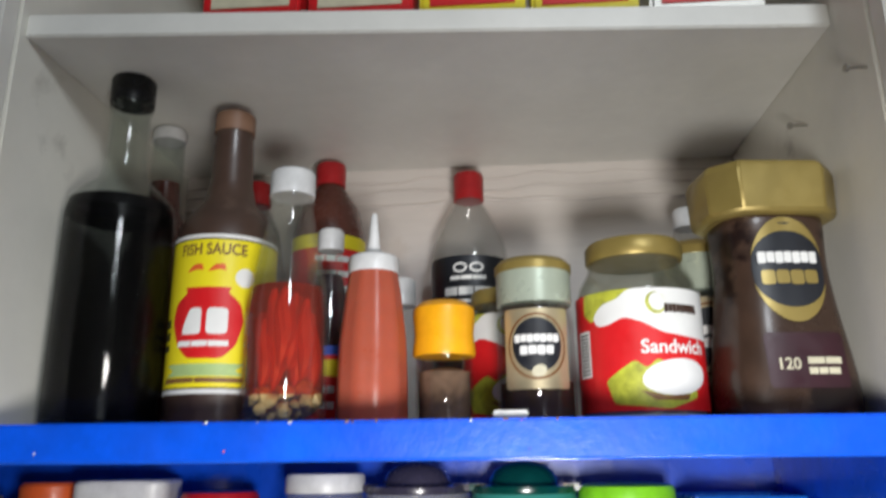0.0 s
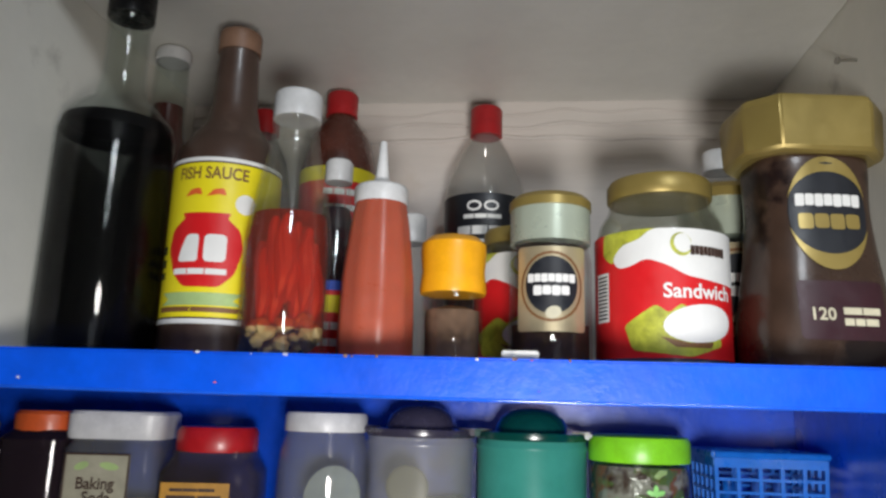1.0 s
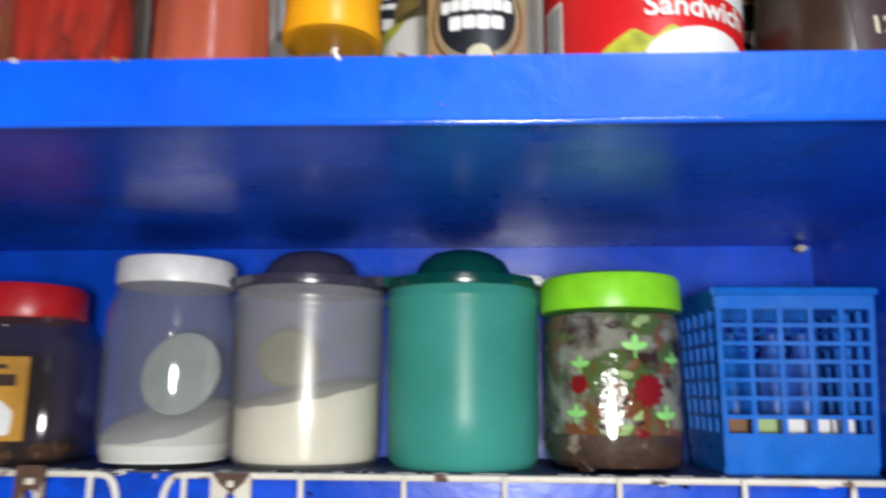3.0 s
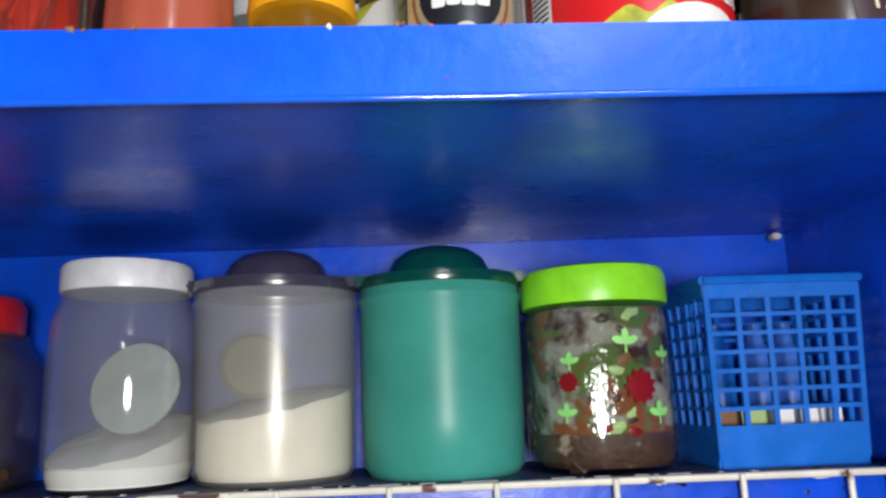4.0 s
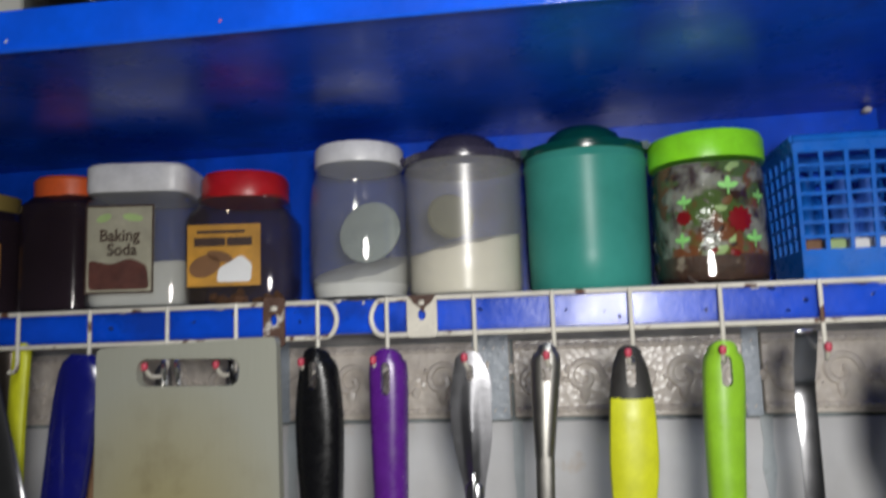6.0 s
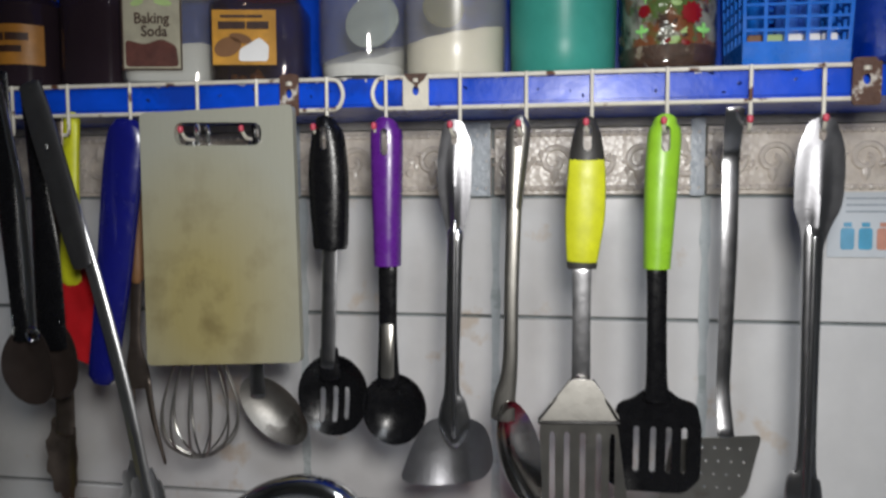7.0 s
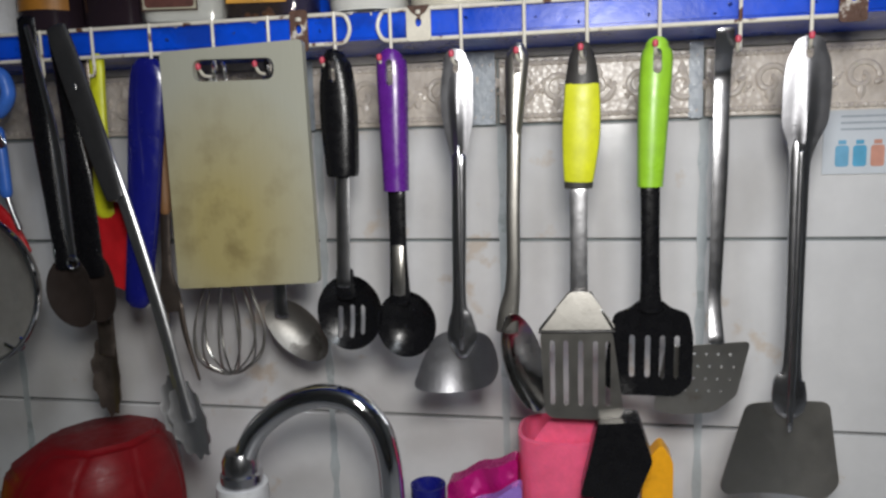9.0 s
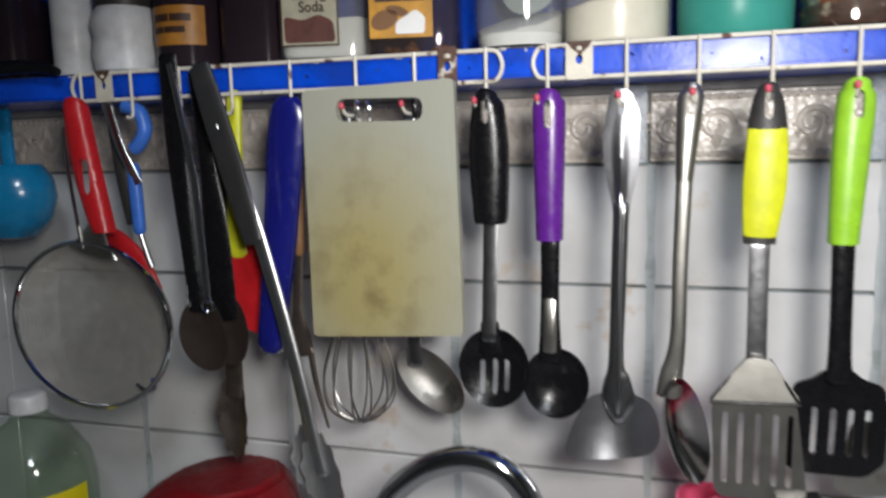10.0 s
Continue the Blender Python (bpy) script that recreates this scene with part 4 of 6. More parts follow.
coffee_jar((0.078, 0.563), "small instant coffee jar with gold lid and gold label")
j, lab = spread_jar((0.157, 0.567), "round sandwich spread jar with gold lid and red label")
decal(lab, "wording", moved(WORDS["Sandwich"], 0.018, 0, 0.0505), 0.0464, PAPER, 0.0012)
j, lab = spread_jar((0.058, 0.642), "smaller spread jar with gold lid behind the coffee", 0.86, -10)
coffee_jar((0.221, 0.636), "instant coffee jar with gold lid behind the spread", 1.22)
b = bottle((0.236, 0.7), "bottle with a white cap at the back", [(0.024, 0), (0.026, 0.005), (0.026, 0.15), (0.013, 0.19)], PLASTIC)
cap(b, 0.0145, 0.188, 0.208, WHITE_LID)

# large waisted coffee jar with an eight-sided lid
b = thing("coffee_jar", (0.2535, 0.553, UP_Z), "large waisted instant coffee jar with faceted gold lid", "jar", turn=7)
WAIST = [(0.046, 0), (0.05, 0.004), (0.0505, 0.02), (0.048, 0.045), (0.043, 0.08), (0.0405, 0.11), (0.0415, 0.138), (0.04, 0.148)]


def waist(z):
    for (r0, z0), (r1, z1) in zip(WAIST, WAIST[1:]):
        if z <= z1:
            return r0 + (r1 - r0) * (z - z0) / (z1 - z0)
    return WAIST[-1][0]


part("body", lathe([(0, 0)] + [(r * 0.93, z) for r, z in smooth_line(WAIST, 4)] + [(0, 0.149)], 64, 3.2, 0.82), COFFEE_DUST, b, "glass body dusted brown inside")
lid = bmesh.new()
octo = [(-0.048, -0.02), (-0.03, -0.038), (0.03, -0.038), (0.048, -0.02), (0.048, 0.02), (0.03, 0.038), (-0.03, 0.038), (-0.048, 0.02)]
rings = []
for s, z in ((0.93, 0.144), (1.0, 0.147), (1.03, 0.178), (0.97, 0.185)):
    rings.append([lid.verts.new((x * s, y * s, z)) for x, y in octo])
for r0, r1 in zip(rings, rings[1:]):
    for i in range(8):
        lid.faces.new((r0[i], r0[(i + 1) % 8], r1[(i + 1) % 8], r1[i]))
lid.faces.new(rings[0])
lid.faces.new(rings[-1])
bmesh.ops.bevel(lid, geom=lid.edges[:], offset=0.0012, segments=2, affect="EDGES")
part("lid", lid, GOLD, b, "faceted gold lid")


def front(bm, lift):
    """Lays a drawing on the nearly flat front of the waisted jar."""
    xs = [v.co.x for v in bm.verts]
    for i in range(1, 14):
        bmesh.ops.bisect_plane(bm, geom=bm.verts[:] + bm.edges[:] + bm.faces[:], plane_co=(0, 0, 0.012 * i), plane_no=(0, 0, 1))
        bmesh.ops.bisect_plane(bm, geom=bm.verts[:] + bm.edges[:] + bm.faces[:], plane_co=(-0.035 + 0.005 * i, 0, 0), plane_no=(1, 0, 0))
    for v in bm.verts:
        r = waist(v.co.z) * 0.93
        q = max(0.0, 1 - abs(v.co.x / r) ** 3.2) ** (1 / 3.2)
        v.co.y = -r * 0.82 * q - lift
    return bm


lab = part("label", front(many([[ellipse(0, 0.104, 0.0258, 0.0375)]]), 0.0006), INK, b, "black oval label with gold crescents")
for s in (-1, 1):
    arc = [radians(15 + 150 * i / 20) for i in range(21)]
    moon = [(0.0265 * math.cos(a), 0.104 + s * 0.0385 * math.sin(a)) for a in arc] + [(0.0262 * math.cos(a), 0.104 + s * (0.0385 * math.sin(a) - 0.0105 * math.sin((a - radians(15)) * 1.2))) for a in reversed(arc[1:-1])]
    part("crescent", front(many([[moon]]), 0.0009), GOLD, lab, "gold crescent")
part("print", front(many(blocks(-0.0215, 0.0215, 0.108, 0.0085, 7)), 0.0012), PAPER, lab)
part("print", front(many(blocks(-0.0205, 0.0205, 0.0925, 0.0105, 4)), 0.0012), GOLD, lab, "gold print")
part("panel", front(many([[rounded(rect(-0.026, 0.03, 0.02, 0.058), 0.004)]]), 0.0005), PURPLE_PRINT, b, "dark plum print")
part("wording", front(moved(WORDS["120"], -0.012, 0, 0.036), 0.0009), CREAM_PRINT, b)
part("small_print", front(many(bars(0.001, 0.026, 0.0385, 0.0045, (0.5,)) + bars(0.001, 0.024, 0.0315, 0.0045, (0.3, 0.6))), 0.0009), CREAM_PRINT, b)

pk = thing("paper_scrap", (0.057, 0.476, UP_Z + 0.0006), "small white paper scrap on the shelf edge", "paper")
part("sheet", block(-0.011, 0.011, -0.006, 0.006, 0.0005, 0.0052, 0.0008), PAPER, pk)


# ---- lower shelf ----
def jar(at, label, prof, material, name="jar", n=2.0, sy=1.0, turn=0.0, category="jar", seg=56, t=0.0018, group=""):
    j = thing(name, (*at, LOW_Z), label, category, group, turn)
    part("body", lathe(shell(prof, t), seg, n, sy), material, j)
    return j


def heap(j, r, h0, tilt, material, n=2.0, sy=1.0, label="", name="filling", back=0.0):
    """Grains lying aslant in a jar."""
    bm = lathe([(0, 0.003), (r * 0.96, 0.003), (r, 0.008), (r, h0), (r * 0.66, h0 + 0.002), (r * 0.33, h0 + 0.003), (0, h0 + 0.003)], 48, n, sy)
    rng2 = random.Random(int(h0 * 9999))
    for v in bm.verts:
        if v.co.z >= h0 - 1e-6:
            v.co.z += tilt * v.co.x + 0.0003 * math.sin(v.co.x * 260) + rng2.uniform(-0.0005, 0.0005) + 0.1 * v.co.y * abs(tilt) + back * v.co.y
    return part(name, bm, material, j, label)


# basket
b = thing("basket", (0.245, 0.668, LOW_Z), "blue plastic lattice basket holding small bottles", "basket", turn=2)
W0, W1, D0, D1, H = 0.0385, 0.041, 0.028, 0.034, 0.096


def lattice(cols, rows, side):
    bm = bmesh.new()

    def add(x0, x1, z0, z1, th):
        bmesh.ops.create_cube(bm, size=1, matrix=Matrix.Translation(((x0 + x1) / 2, 0, (z0 + z1) / 2)) @ Matrix.Diagonal((x1 - x0, th, z1 - z0, 1)))

    add(-1, 1, 0, 0.02, 0.0028)
    add(-1, 1, H - 0.0085, H, 0.0034)
    for i in range(rows + 1):
        z = 0.02 + (H - 0.0285) * i / rows
        add(-1, 1, z - 0.0011, z + 0.0011, 0.0022)
    for i in range(cols + 1):
        x = -1 + 2 * i / cols
        add(x - 0.035, x + 0.035, 0.004, H - 0.003, 0.0026)
    for v in bm.verts:
        u, d, z = v.co
        k = z / H
        w, dd = W0 + (W1 - W0) * k, D0 + (D1 - D0) * k
        if side in "fb":
            s = -1 if side == "f" else 1
            v.co = Vector((u * w, s * dd + d, z))
        else:
            s = -1 if side == "l" else 1
            v.co = Vector((s * w + d, u * dd, z))
    return bm


for side, cols, nm in (("f", 5, "front_lattice"), ("b", 5, "rear_lattice"), ("l", 5, "side_lattice"), ("r", 5, "side_lattice")):
    part(nm, lattice(cols, 7, side), BASKET, b, smooth=False)
part("base", block(-W0, W0, -D0, D0, 0.0, 0.003, 0.001), BASKET, b)
part("rim", wire([(-W1 - 0.001, -D1 - 0.001, H), (W1 + 0.001, -D1 - 0.001, H), (W1 + 0.001, D1 + 0.001, H), (-W1 - 0.001, D1 + 0.001, H), (-W1 - 0.001, -D1 - 0.001, H)], 0.0026, 8, 1), BASKET, b)
for i, (x, m, w) in enumerate(((-0.012, GREEN_PRINT, 0.007), (0.004, PAPER, 0.0055), (0.0165, PAPER, 0.006), (0.03, PAPER, 0.0055), (-0.026, BROWN_PRINT, 0.006))):
    bx = thing("small_box", (0.245 + x, 0.66, LOW_Z + 0.0035), "small white medicine box in the basket" if m is PAPER else "small coloured packet in the basket", "box", "small boxes in the basket")
    part("box", block(-w, w, -0.008, 0.008, 0.0, 0.026, 0.001), m, bx)
for x in (-0.018, 0.005, 0.022):
    v = thing("small_bottle", (0.245 + x, 0.682, LOW_Z + 0.0035), "small translucent blue bottle standing in the basket", "bottle", "small bottles in the basket")
    part("body", lathe([(0, 0), (0.0085, 0), (0.009, 0.003), (0.009, 0.055), (0.005, 0.062), (0.005, 0.072), (0, 0.072)], 20), BLUE_TOOL if x > 0 else BASKET, v)

# jar of sweets
BROWN_BITS = surface("brown_bits", (0.075, 0.032, 0.018), 0.6, 0, 0.6, 120, 0.5, 300, (0.3, 0.24, 0.18), 0.6, 60)
j = jar((0.153, 0.664), "glass jar of wrapped sweets with lime green lid and stickers", [(0.034, 0), (0.0392, 0.006), (0.0398, 0.02), (0.0398, 0.078), (0.0385, 0.084), (0.0375, 0.088)], GLASS, n=2.4)
part("lid", lathe([(0, 0.087), (0.0398, 0.087), (0.0402, 0.089), (0.0402, 0.102), (0.0385, 0.106), (0.034, 0.1075), (0, 0.108)], 64), LIME_LID, j, "lime green screw lid")
part("core", lathe([(0, 0.018), (0.0368, 0.018), (0.0374, 0.03), (0.0374, 0.076), (0.036, 0.084), (0, 0.0862)], 48, 2.4), MIXED_SWEETS, j, "packed wrapped sweets")
part("brown_layer", lathe([(0, 0.003), (0.0335, 0.003), (0.0366, 0.008), (0.0372, 0.014), (0.0372, 0.02), (0, 0.021)], 48, 2.4), BROWN_BITS, j, "layer of brown bits")
part("grounds", lump(60, (0.034, 0.034, 0.014), 0.0055, 2, 0.006), DARK_PRINT, j, "dark brown bits")
part("wrappers", lump(110, (0.033, 0.033, 0.062), 0.0075, 4, 0.018, 0.35), WRAP, j, "crumpled clear wrappers")
for mat_, seed, n_ in ((RED_DEEP, 11, 26), (AMBER_PRINT, 12, 22), (GREEN_PRINT, 13, 12), (CREAM_PRINT, 14, 8), (WRAP, 15, 14), (BROWN_PRINT, 16, 30), (DARK_PRINT, 17, 26)):
    bits, rng3 = bmesh.new(), random.Random(seed)
    for _ in range(n_):
        s = rng3.uniform(0.003, 0.0075)
        bmesh.ops.create_icosphere(bits, subdivisions=1, radius=1, matrix=Matrix.Rotation(rng3.random() * math.tau, 4, "Z") @ Matrix.Translation((0.037, 0, rng3.uniform(0.014, 0.08))) @ Matrix.Rotation(rng3.uniform(-1, 1), 4, "X") @ Matrix.Diagonal((0.0012, s, s * 0.6, 1)))
    part("sweets", bits, mat_, j)
STICKER = surface("leaf_green_sticker", (0.3, 0.72, 0.2), 0.4)
for x, z, q in ((-0.026, 0.03, 0.85), (-0.023, 0.056, 0.8), (0.006, 0.065, 1.05), (0.023, 0.029, 1.0), (0.029, 0.058, 0.8)):
    blades = []
    for turn in (20, 90, 160):
        c_, s_ = math.cos(radians(turn)), math.sin(radians(turn))
        blades.append([ellipse(x + 0.0034 * q * c_, z + 0.0034 * q * s_, 0.0036 * q, 0.0019 * q, 12, turn)])
    blades.append([rect(x - 0.0006, x + 0.0006, z - 0.005 * q, z)])
    decal(j, "leaf_sticker", many(blades), 0.0405, STICKER, 0.0006, "light green leaf sticker")
for x, z, s in ((0.013, 0.043, 1.25), (-0.024, 0.046, 0.75)):
    star = [(x + 0.0075 * s * (1 if i % 2 else 0.75) * math.cos(math.tau * i / 22), z + 0.0075 * s * (1 if i % 2 else 0.75) * math.sin(math.tau * i / 22)) for i in range(22)]
    decal(j, "flower_sticker", many([[star]]), 0.0405, RED_DEEP, 0.0006, "dark red flower sticker")
part("stick", wire([(-0.026, -0.024, 0.008), (-0.008, -0.032, 0.024)], 0.0011, 6, 1), GARLIC, j, "wooden stick")


# canisters
def canister(x, label, body, lidm, fill):
    c = jar((x, 0.673), label, [(0.041, 0), (0.0445, 0.005), (0.0452, 0.03), (0.0457, 0.094), (0.0468, 0.0965), (0.0468, 0.0985), (0.0455, 0.1005), (0.0455, 0.106)], body, "canister", category="canister", group="canisters")
    part("lid", lathe([(0, 0.1035), (0.0465, 0.1035), (0.0472, 0.106), (0.0467, 0.1098), (0.036, 0.1108), (0.0315, 0.111), (0.0305, 0.114), (0.0265, 0.1215), (0.0195, 0.1268), (0.01, 0.1295), (0, 0.1302)], 64), lidm, c, "glossy domed lid")
    for s in (-1, 1):
        c.scale = (0.985, 0.985, 0.972)
        part("lid_tab", moved(block(-0.009, 0.009, -0.008, 0.008, 0.104, 0.11, 0.002), s * 0.04, -0.012, 0.0015), lidm, c)
    return c


c = canister(-0.026, "milky plastic canister half full of sugar, purple-grey lid", FROST, PLUM_LID, True)
heap(c, 0.0425, 0.042, 0.16, SUGAR, label="pale sugar", back=0.12)
part("scoop", moved(lathe([(0, -0.002), (0.017, 0), (0.018, 0.002), (0.016, 0.004), (0, 0.006)], 28), 0, 0, 0), surface("dull_olive_plastic", (0.16, 0.16, 0.1), 0.5), c, "flat round scoop").matrix_basis = pose(-0.008, -0.02, 0.062, 78, 0, 20)
c = canister(0.067, "green translucent plastic canister with dark green domed lid", TEAL_CAN, GREEN_LID, False)
part("lining", lathe([(0, 0.003), (0.041, 0.004), (0.0425, 0.03), (0.043, 0.1), (0, 0.1)], 48), surface("green_shade", (0.08, 0.45, 0.38), 0.6), c)

# salt jar
j = jar((-0.105, 0.66), "clear jar with white lid and a little salt", [(0.029, 0), (0.035, 0.004), (0.039, 0.016), (0.039, 0.07), (0.0375, 0.088), (0.034, 0.1), (0.033, 0.106)], PLASTIC, n=2.3)
part("lid", lathe([(0, 0.1045), (0.035, 0.1045), (0.0354, 0.1065), (0.0354, 0.1175), (0.0338, 0.12), (0, 0.1205)], 72, flute=0.006, flutes=40), WHITE_LID, j, "white screw lid")
heap(j, 0.036, 0.0255, 0.12, SALT, 2.3, label="white salt", back=0.3)
j.scale = (0.97, 0.97, 0.98)
part("scoop", lathe([(0, -0.003), (0.0225, -0.001), (0.0248, 0.001), (0.0248, 0.003), (0.02, 0.004), (0, 0.005)], 36), surface("pale_cap", (0.42, 0.48, 0.46), 0.8, spec=0.1), j, "pale round lid inside").matrix_basis = pose(0.011, -0.01, 0.052, 74, 8, -10)

# square jars
j = jar((-0.2, 0.664), "square clear jar with red lid and amber label", [(0.036, 0), (0.04, 0.004), (0.041, 0.012), (0.041, 0.066), (0.036, 0.074), (0.033, 0.078), (0.033, 0.084)], AMBERISH, n=5, sy=0.9, turn=10)
part("lid", lathe([(0, 0.083), (0.033, 0.083), (0.0335, 0.085), (0.0335, 0.099), (0.031, 0.103), (0, 0.1035)], 64, 2.2, flute=0.004, flutes=32), RED, j, "red screw lid")
lab = part("label", block(-0.034, 0.02, -0.0382, -0.0377, 0.014, 0.06, 0), surface("yellow_amber_print", (0.55, 0.27, 0.03), 0.45, 0, 0.35, 40), j, "amber label with coin picture")
part("print", moved(many(bars(-0.029, 0.015, 0.047, 0.0065, (0.55,)) + bars(-0.027, 0.009, 0.0545, 0.0025)), 0, -0.0386, 0), DARK_PRINT, lab)
part("picture", moved(many([[ellipse(-0.021, 0.029, 0.012, 0.008, 18, 20)], [ellipse(-0.01, 0.036, 0.01, 0.004, 16, -15)]]), 0, -0.0387, 0), BROWN_PRINT, lab)
part("white_picture", moved(many([[rounded([(-0.012, 0.017), (0.013, 0.017), (0.014, 0.03), (0.006, 0.037), (-0.004, 0.031), (-0.011, 0.027)], 0.003)] for i in range(1)]), 0, -0.0387, 0), PAPER, lab)
part("residue", lump(20, (0.03, 0.026, 0.004), 0.005, 8, 0.004), BROWN_PRINT, j, "brown residue")
j = jar((-0.284, 0.666), "square clear jar of baking soda with a white lid", [(0.036, 0), (0.04, 0.004), (0.0405, 0.012), (0.0405, 0.082), (0.037, 0.088), (0.036, 0.092)], PLASTIC, n=6, sy=0.95, turn=10)
part("lid", lathe([(0, 0.091), (0.039, 0.091), (0.04, 0.094), (0.04, 0.111), (0.038, 0.1135), (0, 0.114)], 64, 6, 0.95), WHITE_LID, j, "square white lid")
heap(j, 0.0378, 0.035, 0.05, SALT, 6, 0.95, "white baking soda")
lab = part("label", block(-0.034, 0.018, -0.0396, -0.0391, 0.012, 0.08, 0), surface("aged_cream_label", (0.4, 0.38, 0.28), 0.5, 0, 0.2, 60), j, "cream label with brown picture")
part("border", moved(many([[rect(-0.034, 0.018, 0.012, 0.08), rect(-0.0325, 0.0165, 0.0135, 0.0785)]]), 0, -0.0399, 0), DARK_PRINT, lab)
part("wording", moved(WORDS["Baking"], -0.008, -0.0401, 0.056), DARK_PRINT, lab)
part("wording", moved(WORDS["Soda"], -0.006, -0.0401, 0.045), DARK_PRINT, lab)
part("picture", moved(many([[rounded([(-0.031, 0.015), (0.015, 0.015), (0.013, 0.033), (0.0, 0.039), (-0.014, 0.034), (-0.031, 0.038)], 0.004)]]), 0, -0.04, 0), surface("cocoa_print", (0.11, 0.035, 0.025), 0.5, 0, 0.4, 90), lab)
part("leaves", moved(many([[ellipse(-0.02, 0.07, 0.006, 0.003, 14, 20)], [ellipse(0.002, 0.07, 0.008, 0.003, 14, -10)]]), 0, -0.04, 0), GREEN_PRINT, lab)
j = jar((-0.358, 0.67), "dark smoky jar with an orange lid", [(0.03, 0), (0.034, 0.004), (0.034, 0.088), (0.026, 0.096)], SMOKE, n=3)
part("filling", lathe([(0, 0.003), (0.031, 0.004), (0.031, 0.075), (0, 0.077)], 40, 3), DARK_PRINT, j)
part("lid", lathe([(0, 0.095), (0.028, 0.095), (0.0285, 0.109), (0.026, 0.112), (0, 0.112)], 48, flute=0.006, flutes=30), ORANGE_RED, j, "orange lid")
j = jar((-0.43, 0.66), "dark plum jar with a brass lid and honey label", [(0.028, 0), (0.032, 0.004), (0.032, 0.078), (0.024, 0.088)], SMOKE)
part("filling", lathe([(0, 0.003), (0.029, 0.004), (0.029, 0.06), (0, 0.062)], 40), PURPLE_PRINT, j, "dark plum contents")
part("lid", lathe([(0, 0.087), (0.025, 0.087), (0.026, 0.1), (0.012, 0.104), (0, 0.105)], 40), GOLD, j, "brass lid")
lab = decal(j, "label", many([[rect(-0.03, 0.034, 0.022, 0.058)]]), 0.0322, AMBER_PRINT, 0.0003, "amber honey label")
decal(lab, "print", many(bars(-0.02, 0.022, 0.047, 0.007, (0.5,)) + bars(-0.02, 0.016, 0.036, 0.006, (0.4,))), 0.0322, DARK_PRINT, 0.0006)
j = jar((-0.505, 0.662), "white ribbed plastic jar", [(0.026, 0), (0.031, 0.004), (0.033, 0.02), (0.031, 0.036), (0.033, 0.05), (0.029, 0.062), (0.026, 0.066)], WHITE_PLASTIC)
part("lid", lathe([(0, 0.065), (0.0285, 0.065), (0.029, 0.082), (0, 0.083)], 40), DARKGREY, j, "dark lid")
j = jar((-0.573, 0.668), "slim white plastic bottle", [(0.02, 0), (0.022, 0.004), (0.022, 0.1), (0.012, 0.115)], WHITE_PLASTIC, "bottle", category="bottle")
part("cap", lathe([(0, 0.112), (0.0135, 0.112), (0.013, 0.13), (0, 0.131)], 32), WHITE_LID, j)
j = jar((-0.66, 0.672), "dark jar at the shelf end", [(0.034, 0), (0.038, 0.004), (0.038, 0.085), (0.03, 0.095)], SMOKE)
part("filling", lathe([(0, 0.003), (0.035, 0.004), (0.035, 0.05), (0, 0.052)], 40), DARK_PRINT, j)
part("lid", lathe([(0, 0.094), (0.032, 0.094), (0.032, 0.11), (0, 0.111)], 40), RED_DEEP, j)
j = thing("pan", (-0.63, 0.622, LOW_Z), "black pan lying on the shelf, its handle over the edge", "pan")
part("handle", sweep([(-0.1, 0.03, 0.007, 0.02, 0.012), (0.0, -0.006, 0.009, 0.016, 0.012), (0.055, -0.012, 0.008, 0.012, 0.01), (0.085, -0.014, 0.002, 0.009, 0.009)]), BLACK, j)


# ---- hanging tools ----
# spacing and size of the utensils along the rail
HUNG_X = (-0.72, -0.55, -0.4, -0.3, -0.15, 0.0, 0.1, 0.2, 0.28)
HUNG_SHIFT = (0.045, 0.022, 0.01, 0.003, -0.003, -0.006, -0.006, -0.0015, -0.002)
HUNG_WIDE = (0.88, 0.92, 0.94, 0.95, 0.97, 0.99, 1.0, 1.02, 1.03)
HUNG_LONG = (0.95, 0.96, 0.97, 0.98, 0.99, 1.0, 1.01, 1.02, 1.025)


def tool(name, x, y, z, label, category="utensil"):
    u = thing(name, (x + np.interp(x, HUNG_X, HUNG_SHIFT), y, z), label, category, "hanging utensils")
    u.scale = (np.interp(x, HUNG_X, HUNG_WIDE), 1.0, np.interp(x, HUNG_X, HUNG_LONG))
    return u


def rows(pts, o, th, y0=0.0, lean=0.0):
    """x, z, width rows in world terms -> rows about the hook point o."""
    return [(x - o[0], y0 + lean * (o[1] - z), z - o[1], w, t if isinstance(t, float) else t) for (x, z, w), t in zip(pts, th if isinstance(th, (list, tuple)) else [th] * len(pts))]


def joined(a, b):
    me = bpy.data.meshes.new("piece")
    b.to_mesh(me)
    b.free()
    a.from_mesh(me)
    bpy.data.meshes.remove(me)
    return a


